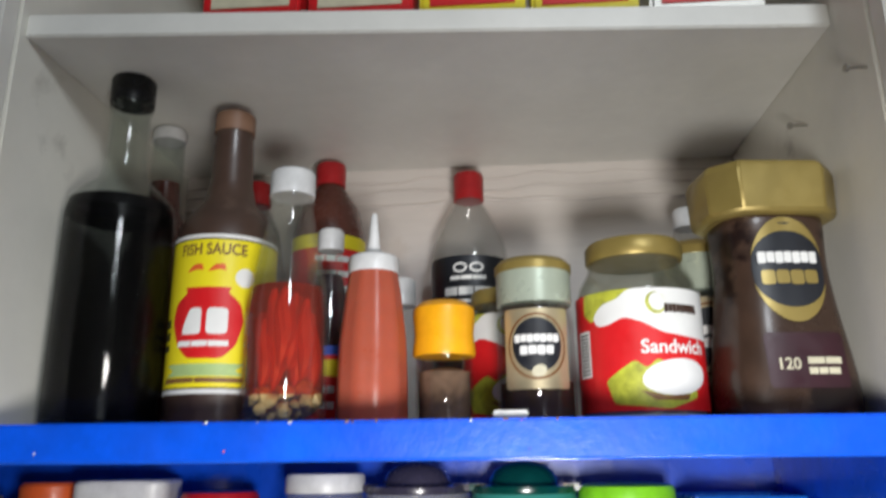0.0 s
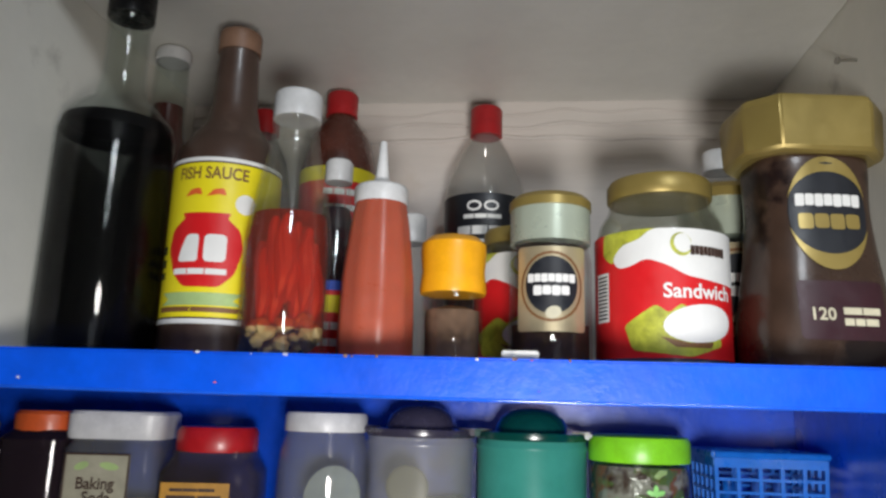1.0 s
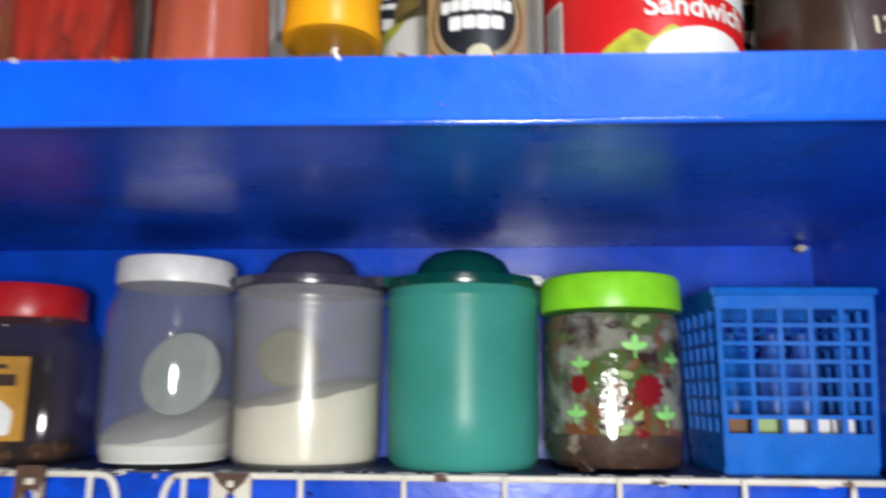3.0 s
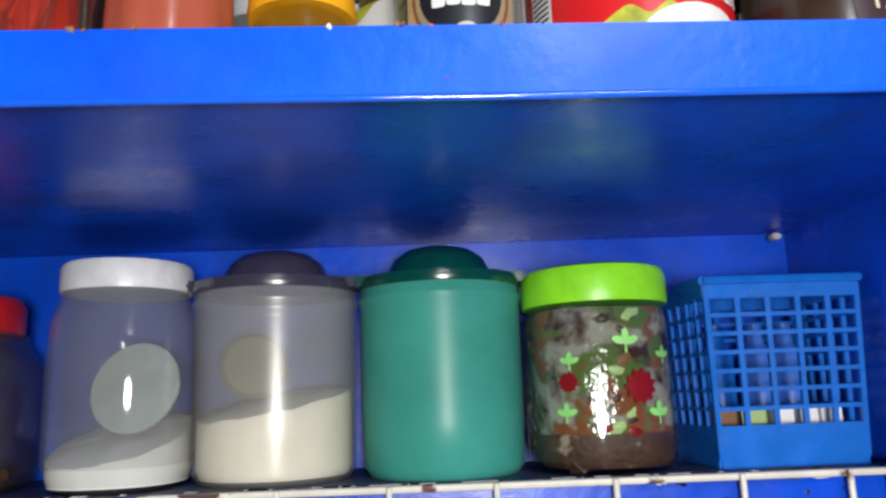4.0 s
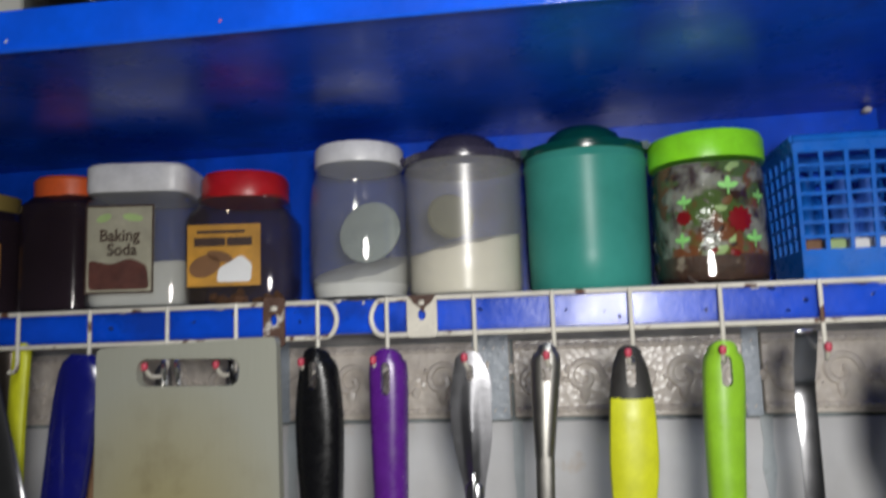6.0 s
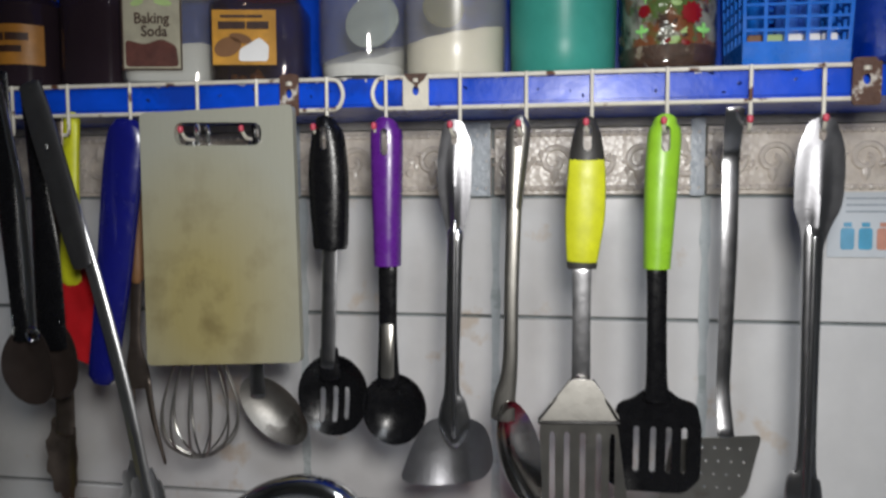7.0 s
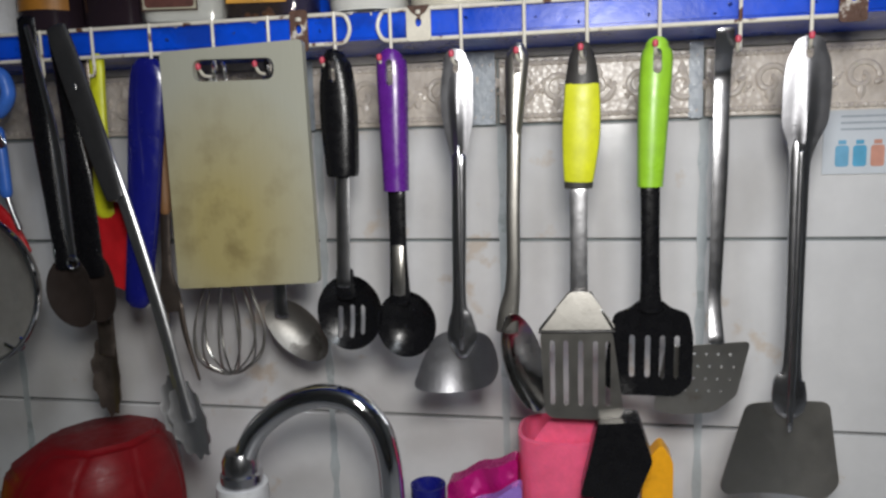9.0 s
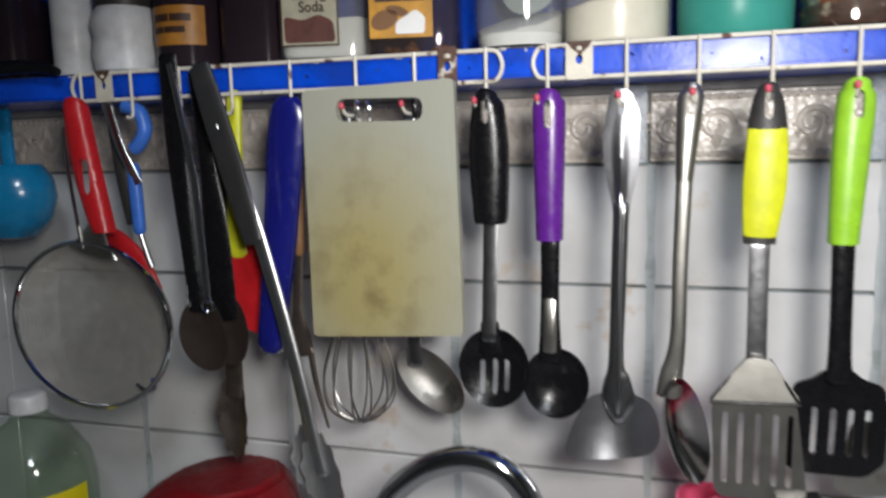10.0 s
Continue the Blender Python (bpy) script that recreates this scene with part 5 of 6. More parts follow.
def grip(o, pts, th, hole=None, eye=False, n=2.2, y=0.0, steps=5, hollow=False):
    """A rounded handle with a real eye: a thick loop above a swelling grip; eye False: an opening cut in a slab."""
    if eye:
        hx, z0, z1, hw = hole
        wide = next((w for x, z, w in pts if z <= (z0 + z1) / 2), pts[0][2])
        r = (wide - hw) / 4
        low = [p for p in pts if p[1] < z0 - 0.004]
        zs = z0 - r * 0.2
        near = min(pts, key=lambda p: abs(p[1] - zs))
        body = sweep(rows([(hx, zs, wide * 0.8), (hx, zs - 0.006, wide * 0.98)] + low, o, [th * 0.6, th * 0.85] + [th * 1.15] * (len(low) - 1) + [th * 0.95]), 20, n, steps)
        ring = pill(hx - o[0], z0 - r - o[1], z1 + r - o[1], hw + 2 * r, 8)
        loop = wire([(x, y, z) for x, z in ring + ring[:1]], r, 10, 1, True)
        for v in loop.verts:
            v.co.y *= max(1.0, th * 0.36 / r)
        return joined(body, loop)
    line = smooth_line([(x - o[0], z - o[1], w) for x, z, w in pts], 8)
    left = [(p[0] - p[2] / 2, p[1]) for p in line]
    right = [(p[0] + p[2] / 2, p[1]) for p in line]
    top = line[0]
    arc = [(top[0] + top[2] / 2 * math.cos(math.pi * i / 8), top[1] + top[2] / 2 * 0.8 * math.sin(math.pi * i / 8)) for i in range(1, 8)]
    hx, z0, z1, hw = hole
    outline = list(reversed(right)) + arc + left
    zs = np.array([p[1] for p in line])[::-1]
    mid, half = np.array([p[0] for p in line])[::-1], np.array([p[2] / 2 for p in line])[::-1]

    def bulge(x, z):
        u = min(1.0, abs(x - np.interp(z, zs, mid)) / max(1e-4, np.interp(z, zs, half)))
        v = max(0.0, (z - zs[-1]) / max(1e-4, half[-1]))
        if hollow:
            fold = max(0.0, 1 - (z - zs[0]) / (zs[-1] - zs[0]))
            return y - 0.08 * (z - zs[0]) + th * (-0.14 * max(0.0, 1 - u * u) * (1 - 0.6 * fold) - 0.5 * fold * max(0.0, 1 - u * 2.2))
        return y - th * 0.62 * math.sqrt(max(0.0, 1 - min(1.0, u * u + v * v)))

    return plate([outline, pill(hx - o[0], z0 - o[1], z1 - o[1], hw, 8)], 0.0016 if hollow else th * 0.5, bulge, 16)


def dish(cx, cz, rx, rz, depth, t=0.0016, slots=(), turn=0.0):
    """A spoon bowl, hollow towards -y, with optional slots."""
    def form(x, z):
        u = ((x - cx) / rx) ** 2 + ((z - cz) / rz) ** 2
        return depth * max(0.0, 1 - u)
    return plate([ellipse(cx, cz, rx, rz, 36, turn)] + [pill(*s) for s in slots], t, form, 10)


# slotted spoon, black
o = (-0.118, 1.376)
u = tool("slotted_spoon", o[0], 0.603, o[1], "black nylon slotted spoon with steel shaft on a hook")
part("handle", grip(o, [(-0.119, 1.378, 0.018), (-0.118, 1.369, 0.026), (-0.118, 1.335, 0.033), (-0.117, 1.286, 0.029), (-0.117, 1.276, 0.026)], 0.014, (-0.1185, 1.357, 1.376, 0.0055)), BLACK, u, "black moulded handle")
part("shaft", sweep(rows([(-0.117, 1.28, 0.0125), (-0.118, 1.23, 0.0125), (-0.119, 1.178, 0.0125)], o, 0.003, 0.008, -0.055), 12, 6), STEEL, u, "flat steel shaft")
part("bowl", dish(-0.116 - o[0], 1.153 - o[1], 0.031, 0.0345, 0.012, 0.002, [(-0.128 - o[0], 1.128 - o[1], 1.157 - o[1], 0.0046), (-0.117 - o[0], 1.128 - o[1], 1.158 - o[1], 0.0046), (-0.1065 - o[0], 1.131 - o[1], 1.158 - o[1], 0.0046)]), BLACK, u, "black slotted bowl")
part("collar", sweep(rows([(-0.119, 1.192, 0.016), (-0.118, 1.168, 0.02)], o, 0.007, 0.001)), BLACK, u)
# solid spoon, purple handle
o = (-0.068, 1.374)
u = tool("serving_spoon", o[0], 0.603, o[1], "black nylon spoon with a purple handle on a hook")
part("handle", grip(o, [(-0.068, 1.375, 0.02), (-0.068, 1.366, 0.026), (-0.068, 1.309, 0.0235), (-0.068, 1.263, 0.0215)], 0.013, (-0.0677, 1.352, 1.3735, 0.0062)), PURPLE, u, "purple handle")
part("shaft", sweep(rows([(-0.067, 1.266, 0.016), (-0.0675, 1.21, 0.0155), (-0.0675, 1.165, 0.02)], o, 0.007)), BLACK, u)
part("inlay", sweep(rows([(-0.067, 1.215, 0.011), (-0.0675, 1.172, 0.0115)], o, 0.003, -0.0035), steps=1), STEEL_DULL, u, "grey inlay")
part("bowl", dish(-0.063 - o[0], 1.144 - o[1], 0.0275, 0.03, 0.012, 0.002), BLACK, u, "black bowl")
# steel wok turner
o = (-0.0105, 1.374)
u = tool("wok_turner", o[0], 0.606, o[1], "steel wok turner with a curved fan blade")
part("handle", grip(o, [(-0.011, 1.372, 0.019), (-0.01, 1.36, 0.0255), (-0.011, 1.345, 0.0275), (-0.011, 1.325, 0.0265), (-0.011, 1.308, 0.021), (-0.011, 1.295, 0.0155), (-0.011, 1.284, 0.0125)], 0.009, (-0.0105, 1.36, 1.371, 0.005), hollow=True), SATIN, u, "hollow steel handle")
part("shaft", sweep(rows([(-0.011, 1.292, 0.0125), (-0.0125, 1.23, 0.0125), (-0.014, 1.167, 0.0125), (-0.013, 1.152, 0.021), (-0.012, 1.134, 0.027), (-0.012, 1.118, 0.012)], o, 0.007)), STEEL, u)
part("ridge", sweep(rows([(-0.011, 1.3, 0.004), (-0.012, 1.22, 0.0045), (-0.012, 1.125, 0.004)], o, 0.004, -0.004)), STEEL, u)
part("blade", plate([rounded([(x - o[0], z - o[1]) for x, z in ((-0.022, 1.139), (-0.001, 1.14), (0.013, 1.137), (0.019, 1.127), (0.0225, 1.109), (0.014, 1.094), (-0.004, 1.086), (-0.026, 1.083), (-0.045, 1.086), (-0.0545, 1.093), (-0.047, 1.116), (-0.037, 1.135))], 0.008)], 0.0012, lambda x, z: 0.004 - 13 * (x + 0.006) ** 2 - 4 * (z + 0.25) ** 2, 14), SATIN, u, "curved steel blade")
# ladle
o = (0.039, 1.376)
u = tool("ladle", o[0], 0.61, o[1], "dark steel ladle hanging edge-on")
part("handle", grip(o, [(0.04, 1.378, 0.013), (0.039, 1.37, 0.0195), (0.037, 1.338, 0.0165), (0.0355, 1.31, 0.013)], 0.008, (0.0392, 1.358, 1.377, 0.0065)), STEEL_DULL, u)
part("shaft", sweep(rows([(0.036, 1.32, 0.0125), (0.034, 1.25, 0.0118), (0.033, 1.186, 0.0125), (0.0285, 1.156, 0.018), (0.027, 1.14, 0.02)], o, 0.005), 16, 2.2), STEEL_DULL, u)
part("bowl", dish(0, 0, 0.021, 0.05, 0.02, 0.0012), DARK_STEEL, u, "steel bowl").matrix_basis = pose(0.043 - o[0], 0.0, 1.111 - o[1], 0, 0, 48) @ pose(0, 0, 0, 0, -22, 0)
# turner with yellow grip
o = (0.092, 1.374)
u = tool("turner", o[0], 0.6, o[1], "slotted steel turner with a yellow and grey grip")
part("hanger", grip(o, [(0.092, 1.374, 0.0155), (0.092, 1.366, 0.0215), (0.092, 1.347, 0.0275)], 0.011, (0.0922, 1.354, 1.374, 0.0062)), DARKGREY, u, "dark grey hanging end")
part("grip", sweep(rows([(0.092, 1.347, 0.0275), (0.0918, 1.33, 0.0295), (0.091, 1.305, 0.0305), (0.0895, 1.28, 0.026), (0.089, 1.27, 0.0235)], o, [0.013, 0.016, 0.017, 0.015, 0.013])), YELLOW, u, "yellow rubber grip")
part("ferrule", sweep(rows([(0.089, 1.27, 0.0238), (0.089, 1.2645, 0.0225)], o, 0.0125), steps=1, cap=False), DARKGREY, u)
part("shaft", sweep(rows([(0.089, 1.268, 0.0145), (0.089, 1.22, 0.014), (0.089, 1.178, 0.0145)], o, 0.003, 0.003, -0.04), 12, 6), STEEL, u, "steel shaft")
part("shoulder", plate([rounded([(x - o[0], z - o[1]) for x, z in ((0.082, 1.181), (0.098, 1.181), (0.118, 1.154), (0.117, 1.149), (0.0565, 1.147), (0.0565, 1.151))], 0.003)], 0.0016, lambda x, z: -0.013 - 0.12 * max(0.0, -0.193 - z), 6), STEEL_DULL, u, "bright folded shoulder")
part("fold", sweep([(0.0575 - o[0], -0.0198, 1.1487 - o[1], 0.003, 0.003), (0.117 - o[0], -0.0198, 1.1507 - o[1], 0.003, 0.003)], 8, 2, 1), DARKGREY, u, "dark fold line")
for xa, xb in ((0.0815, 0.0575), (0.0985, 0.1175)):
    part("fold", sweep([(xa - o[0], -0.0095, 1.18 - o[1], 0.0022, 0.0022), (xb - o[0], -0.0188, 1.151 - o[1], 0.0022, 0.0022)], 8, 2, 1), DARK_STEEL, u)
part("blade", plate([rounded([(x - o[0], z - o[1]) for x, z in ((0.0575, 1.1485), (0.116, 1.1505), (0.1255, 1.081), (0.119, 1.0745), (0.066, 1.0745), (0.0605, 1.08))], 0.005)] + [pill(a - o[0], 1.086 - o[1], 1.142 - o[1], 0.0042) for a in (0.0675, 0.0785, 0.0905, 0.1025, 0.1125)], 0.0016, lambda x, z: -0.0195 + 0.04 * (-0.225 - z)), STEEL_DULL, u, "slotted steel blade")
# green turner
o = (0.148, 1.374)
u = tool("turner", o[0], 0.605, o[1], "black nylon slotted turner with a lime green handle")
part("handle", grip(o, [(0.148, 1.374, 0.018), (0.148, 1.364, 0.0245), (0.146, 1.324, 0.0238), (0.144, 1.265, 0.0198)], 0.013, (0.148, 1.353, 1.372, 0.0065)), LIME, u, "lime green handle")
part("shaft", sweep(rows([(0.144, 1.268, 0.0155), (0.1445, 1.22, 0.015), (0.145, 1.178, 0.0165), (0.1455, 1.165, 0.022)], o, 0.008)), BLACK, u)
part("blade", plate([rounded([(x - o[0], z - o[1]) for x, z in ((0.136, 1.172), (0.155, 1.172), (0.161, 1.166), (0.176, 1.161), (0.18, 1.142), (0.18, 1.1), (0.168, 1.088), (0.121, 1.088), (0.107, 1.097), (0.112, 1.14), (0.116, 1.16), (0.129, 1.165))], 0.005)] + [pill(a - o[0], 1.104 - o[1], 1.142 - o[1], 0.0045) for a in (0.131, 0.1437, 0.1555, 0.1672)], 0.003, lambda x, z: 0.0 - 0.1 * (z + 0.2)), BLACK, u, "black slotted blade")
# steel turner seen along its bent strap
o = (0.199, 1.38)
u = tool("turner", o[0], 0.63, o[1], "bent steel strap turner with a perforated blade")
strap = [(0.198, -0.018, 1.385, 0.0135), (0.1985, -0.008, 1.365, 0.0135), (0.1995, 0.0, 1.35, 0.0125), (0.199, -0.0022, 1.32, 0.012), (0.199, -0.0025, 1.278, 0.0118), (0.1975, -0.0015, 1.2, 0.0108), (0.197, -0.002, 1.168, 0.0105), (0.1982, -0.01, 1.135, 0.0125)]
part("strap", sweep([(x - o[0], y, z - o[1], w, 0.003) for x, y, z, w in strap], 12, 6, 4), STEEL, u, "bent steel strap")
dots = [ellipse(0.172 + 0.0095 * i + 0.003 * (k % 2) - o[0], 1.124 - 0.011 * k - o[1], 0.0012, 0.0013, 8) for i in range(5) for k in range(4) if 0.16 < 0.172 + 0.0095 * i < 0.215 - 0.002 * k]
part("blade", plate([rounded([(x - o[0], z - o[1]) for x, z in ((0.158, 1.129), (0.2255, 1.136), (0.2165, 1.087), (0.199, 1.071), (0.166, 1.0675), (0.149, 1.071))], 0.005)] + dots, 0.0012, lambda x, z: -0.008 + 0.12 * (-0.24 - z)), STEEL_DULL, u, "perforated steel blade")
# large steel turner
o = (0.26, 1.372)
u = tool("wok_turner", o[0], 0.618, o[1], "large steel wok turner with a broad dull blade")
part("handle", grip(o, [(0.26, 1.368, 0.023), (0.26, 1.357, 0.031), (0.26, 1.34, 0.0345), (0.26, 1.322, 0.034), (0.2595, 1.31, 0.0315), (0.259, 1.298, 0.022), (0.258, 1.284, 0.0155), (0.258, 1.27, 0.014)], 0.011, (0.26, 1.36, 1.37, 0.0055), hollow=True), SATIN, u, "broad hollow steel handle")
part("shaft", sweep(rows([(0.258, 1.3, 0.015), (0.258, 1.233, 0.0138), (0.258, 1.124, 0.0138), (0.2565, 1.106, 0.024), (0.257, 1.089, 0.027), (0.257, 1.078, 0.02)], o, 0.008)), STEEL, u)
part("ridge", sweep(rows([(0.258, 1.29, 0.004), (0.258, 1.27, 0.005), (0.2578, 1.12, 0.006), (0.257, 1.066, 0.005)], o, 0.006, -0.0035)), STEEL, u, "raised rib")
part("blade", plate([rounded([(x - o[0], z - o[1]) for x, z in ((0.224, 1.085), (0.2865, 1.09), (0.2955, 1.022), (0.286, 1.006), (0.209, 1.008), (0.203, 1.016))], 0.006)], 0.0014, lambda x, z: 0.003 - 6 * (x + 0.008) ** 2, 6), STEEL_DULL, u, "broad dull steel blade")

# cutting board
o = (-0.21, 1.372)
u = tool("cutting_board", o[0], 0.592, o[1], "worn translucent plastic cutting board with knife stains", "cutting board")
part("board", plate([rounded([(x - o[0], z - o[1]) for x, z in ((-0.279, 1.389), (-0.142, 1.3935), (-0.138, 1.1825), (-0.2785, 1.1755))], 0.005), rounded([(x - o[0], z - o[1]) for x, z in ((-0.247, 1.381), (-0.169, 1.3795), (-0.1695, 1.361), (-0.2475, 1.362))], 0.008)], 0.008, lambda x, z: -0.004), BOARD, u)
for dx in (-0.024, -0.014, 0.028, 0.036):
    part("clip_wire", wire([(dx, 0.012, -0.008), (dx, 0.008, 0.006), (dx + 0.003, 0.006, 0.002), (dx + 0.003, 0.008, -0.012)], 0.0015), CHROME if dx < 0 else BLACK, u, "hook end showing in the slot")
# blue brush
o = (-0.31, 1.38)
u = tool("brush", o[0], 0.6, o[1], "dark blue plastic brush with pale bristles", "brush")
part("handle", sweep(rows([(-0.299, 1.379, 0.03), (-0.3, 1.368, 0.035), (-0.304, 1.343, 0.036), (-0.311, 1.29, 0.034), (-0.318, 1.237, 0.031), (-0.331, 1.16, 0.026)], o, 0.016)), NAVY, u)
for k in range(14):
    x = -0.0305 + 0.0015 * k
    part("bristle", wire([(x, 0.002 * (k % 3), -0.218), (x - 0.0012 + 0.0004 * (k % 5), 0.002 * (k % 3), -0.2255 - 0.0008 * (k % 4))], 0.0007, 5, 1), BRISTLE, u)
# meat fork
o = (-0.312, 1.36)
u = tool("meat_fork", o[0], 0.632, o[1], "carving fork with wooden handle behind the brush", "fork")
part("handle", sweep(rows([(-0.311, 1.37, 0.014), (-0.312, 1.323, 0.015), (-0.314, 1.245, 0.013)], o, 0.012)), WOOD, u, "wooden handle")
part("shank", sweep(rows([(-0.314, 1.25, 0.012), (-0.318, 1.189, 0.011), (-0.317, 1.16, 0.024), (-0.315, 1.143, 0.024)], o, 0.004)), AGED_STEEL, u)
part("tine", sweep(rows([(-0.307, 1.15, 0.007), (-0.302, 1.115, 0.0055), (-0.291, 1.072, 0.002)], o, 0.0035)), AGED_STEEL, u)
part("tine", sweep(rows([(-0.323, 1.15, 0.007), (-0.323, 1.115, 0.0055), (-0.319, 1.072, 0.002)], o, 0.0035)), AGED_STEEL, u)
# whisk
o = (-0.266, 1.37)
u = tool("whisk", o[0], 0.655, o[1], "balloon wire whisk hanging behind the cutting board", "whisk")
part("handle", sweep(rows([(-0.266, 1.37, 0.012), (-0.266, 1.26, 0.013), (-0.266, 1.2, 0.012)], o, 0.012)), STEEL_DULL, u)
for k in range(6):
    a = math.pi * k / 6 + 0.2
    c, s = math.cos(a), math.sin(a)
    pts = [(0.004 * q * c, 0.004 * q * s, -0.17) for q in (-1,)] + [(r * c, r * s, z) for r, z in ((-0.022, -0.205), (-0.036, -0.25), (-0.03, -0.282), (0, -0.298), (0.03, -0.282), (0.036, -0.25), (0.022, -0.205), (0.004, -0.17))]
    part("wire", wire(pts, 0.0011, 6, 5), STEEL_DULL, u)
# steel spoon behind the board
o = (-0.205, 1.37)
u = tool("serving_spoon", o[0], 0.65, o[1], "steel spoon hanging behind the cutting board", "spoon")
part("stem", sweep(rows([(-0.203, 1.37, 0.012), (-0.204, 1.25, 0.011), (-0.205, 1.167, 0.014), (-0.204, 1.135, 0.016)], o, 0.003)), STEEL, u)
part("bowl", dish(0, 0, 0.0235, 0.04, 0.013, 0.0012), SPOON_STEEL, u).matrix_basis = pose(0.0155, 0, -0.248, 0, -48, 0)


def tongs(o, y, arms, heads, label, material, head_material, scallop=True):
    u = tool("tongs", o[0], y, o[1], label, "tongs")
    for i, pts in enumerate(arms):
        part("arm", sweep(rows(pts, o, 0.005, 0.012 * i), 12, 2), material, u)
    for i, (cx, cz, w, h, turn) in enumerate(heads):
        k = 40
        loop = []
        for q in range(k):
            a = math.tau * q / k
            wob = 1 + (0.08 * math.cos(11 * a) if scallop else 0)
            loop.append((w * wob * math.cos(a), h * wob * math.sin(a)))
        bm = plate([loop], 0.0018, lambda x, z: 0.006 * (1 - (x / w) ** 2), 6)
        part("head", bm, head_material, u).matrix_basis = pose(cx - o[0], 0.012 * i - 0.004, cz - o[1], 0, turn, 0)
    return u


u = tongs((-0.363, 1.4), 0.572, [[(-0.338, 1.328, 0.0095), (-0.3145, 1.25, 0.0105), (-0.289, 1.15, 0.0105), (-0.274, 1.075, 0.011), (-0.269, 1.05, 0.013)], [(-0.349, 1.326, 0.0095), (-0.3255, 1.248, 0.0105), (-0.3, 1.148, 0.0105), (-0.285, 1.075, 0.011), (-0.279, 1.05, 0.012)]], [(-0.268, 1.05, 0.0185, 0.038, -14), (-0.286, 1.052, 0.017, 0.036, -14)], "long steel kitchen tongs with scalloped ends", BRIGHT_STEEL, BRIGHT_STEEL)
part("grip_strap", sweep(rows([(-0.368, 1.412, 0.02), (-0.357, 1.375, 0.024), (-0.342, 1.325, 0.0235), (-0.328, 1.275, 0.02), (-0.3235, 1.26, 0.017)], (-0.363, 1.4), 0.005, -0.004), 14, 5), GUNMETAL, u, "dark grey grip strap")
part("rivet", moved(lathe([(0, -0.003), (0.003, -0.002), (0.003, 0.002), (0, 0.003)], 12), 0.01, -0.004, -0.04), STEEL, u)
tongs((-0.421, 1.42), 0.588, [[(-0.417, 1.425, 0.02), (-0.415, 1.36, 0.022), (-0.412, 1.3, 0.02), (-0.408, 1.24, 0.016), (-0.403, 1.19, 0.02)], [(-0.397, 1.41, 0.016), (-0.39, 1.33, 0.018), (-0.385, 1.26, 0.028), (-0.382, 1.18, 0.03)]], [(-0.397, 1.166, 0.026, 0.036, -10), (-0.381, 1.168, 0.026, 0.035, -4)], "black-brown nylon tongs with a steel spine", BLACK, BROWN_NYLON, False)
u = tool("steel_strip", -0.418, 0.578, 1.41, "bright steel spine of folded tongs", "tongs")
part("strip", sweep([(0.012, -0.002, 0.006, 0.006, 0.003), (0.021, 0, -0.05, 0.007, 0.003), (0.0295, 0, -0.105, 0.008, 0.003), (0.034, 0, -0.21, 0.008, 0.003)], 10, 3), STEEL, u)
part("ring", wire([(0.036 + 0.006 * math.cos(math.tau * i / 14), -0.003, -0.212 + 0.006 * math.sin(math.tau * i / 14)) for i in range(15)], 0.0013, 6, 1, True), CHROME, u)
tongs((-0.42, 1.39), 0.636, [[(-0.404, 1.4, 0.026), (-0.402, 1.264, 0.026), (-0.4, 1.12, 0.021), (-0.401, 1.09, 0.022)]], [(-0.403, 1.068, 0.0165, 0.045, 0)], "old brown-stained steel tongs with scalloped ends", AGED_STEEL, AGED_STEEL)
# silicone spatula
o = (-0.378, 1.39)
u = tool("spatula", o[0], 0.625, o[1], "silicone spatula, red blade on a yellow handle", "spatula")
part("handle", sweep(rows([(-0.372, 1.392, 0.015), (-0.376, 1.32, 0.016), (-0.378, 1.26, 0.022), (-0.377, 1.24, 0.022)], o, 0.009)), YELLOW, u, "yellow handle")
part("blade", plate([rounded([(x - o[0], z - o[1]) for x, z in ((-0.391, 1.252), (-0.355, 1.252), (-0.35, 1.21), (-0.355, 1.16), (-0.391, 1.173), (-0.393, 1.21))], 0.008)], 0.006, lambda x, z: -0.002), RED, u, "red silicone blade")

# strainer
o = (-0.534, 1.375)
u = tool("strainer", o[0], 0.584, o[1], "round wire mesh strainer with a red plastic handle", "strainer")
part("handle", grip(o, [(-0.526, 1.384, 0.024), (-0.524, 1.36, 0.027), (-0.518, 1.32, 0.029), (-0.509, 1.28, 0.026), (-0.504, 1.264, 0.022)], 0.012, (-0.5155, 1.3, 1.335, 0.012), False), RED, u, "red handle with an oval opening")
part("neck", sweep(rows([(-0.511, 1.27, 0.018), (-0.516, 1.256, 0.036), (-0.519, 1.243, 0.06)], o, 0.005)), STEEL_DULL, u)
part("stay", wire([(x - o[0], -0.002, z - o[1]) for x, z in ((-0.54, 1.366), (-0.539, 1.33), (-0.533, 1.275), (-0.529, 1.248))], 0.0018), CHROME, u, "bent steel wire beside the handle")
cx, cz, R = -0.531 - o[0], 1.17 - o[1], 0.097
part("rim", wire([(cx + R * math.cos(math.tau * i / 48), 0, cz + R * 0.86 * math.sin(math.tau * i / 48)) for i in range(49)], 0.0028, 8, 1, True), CHROME, u, "steel rim")
mesh_bm = bmesh.new()
N = 84
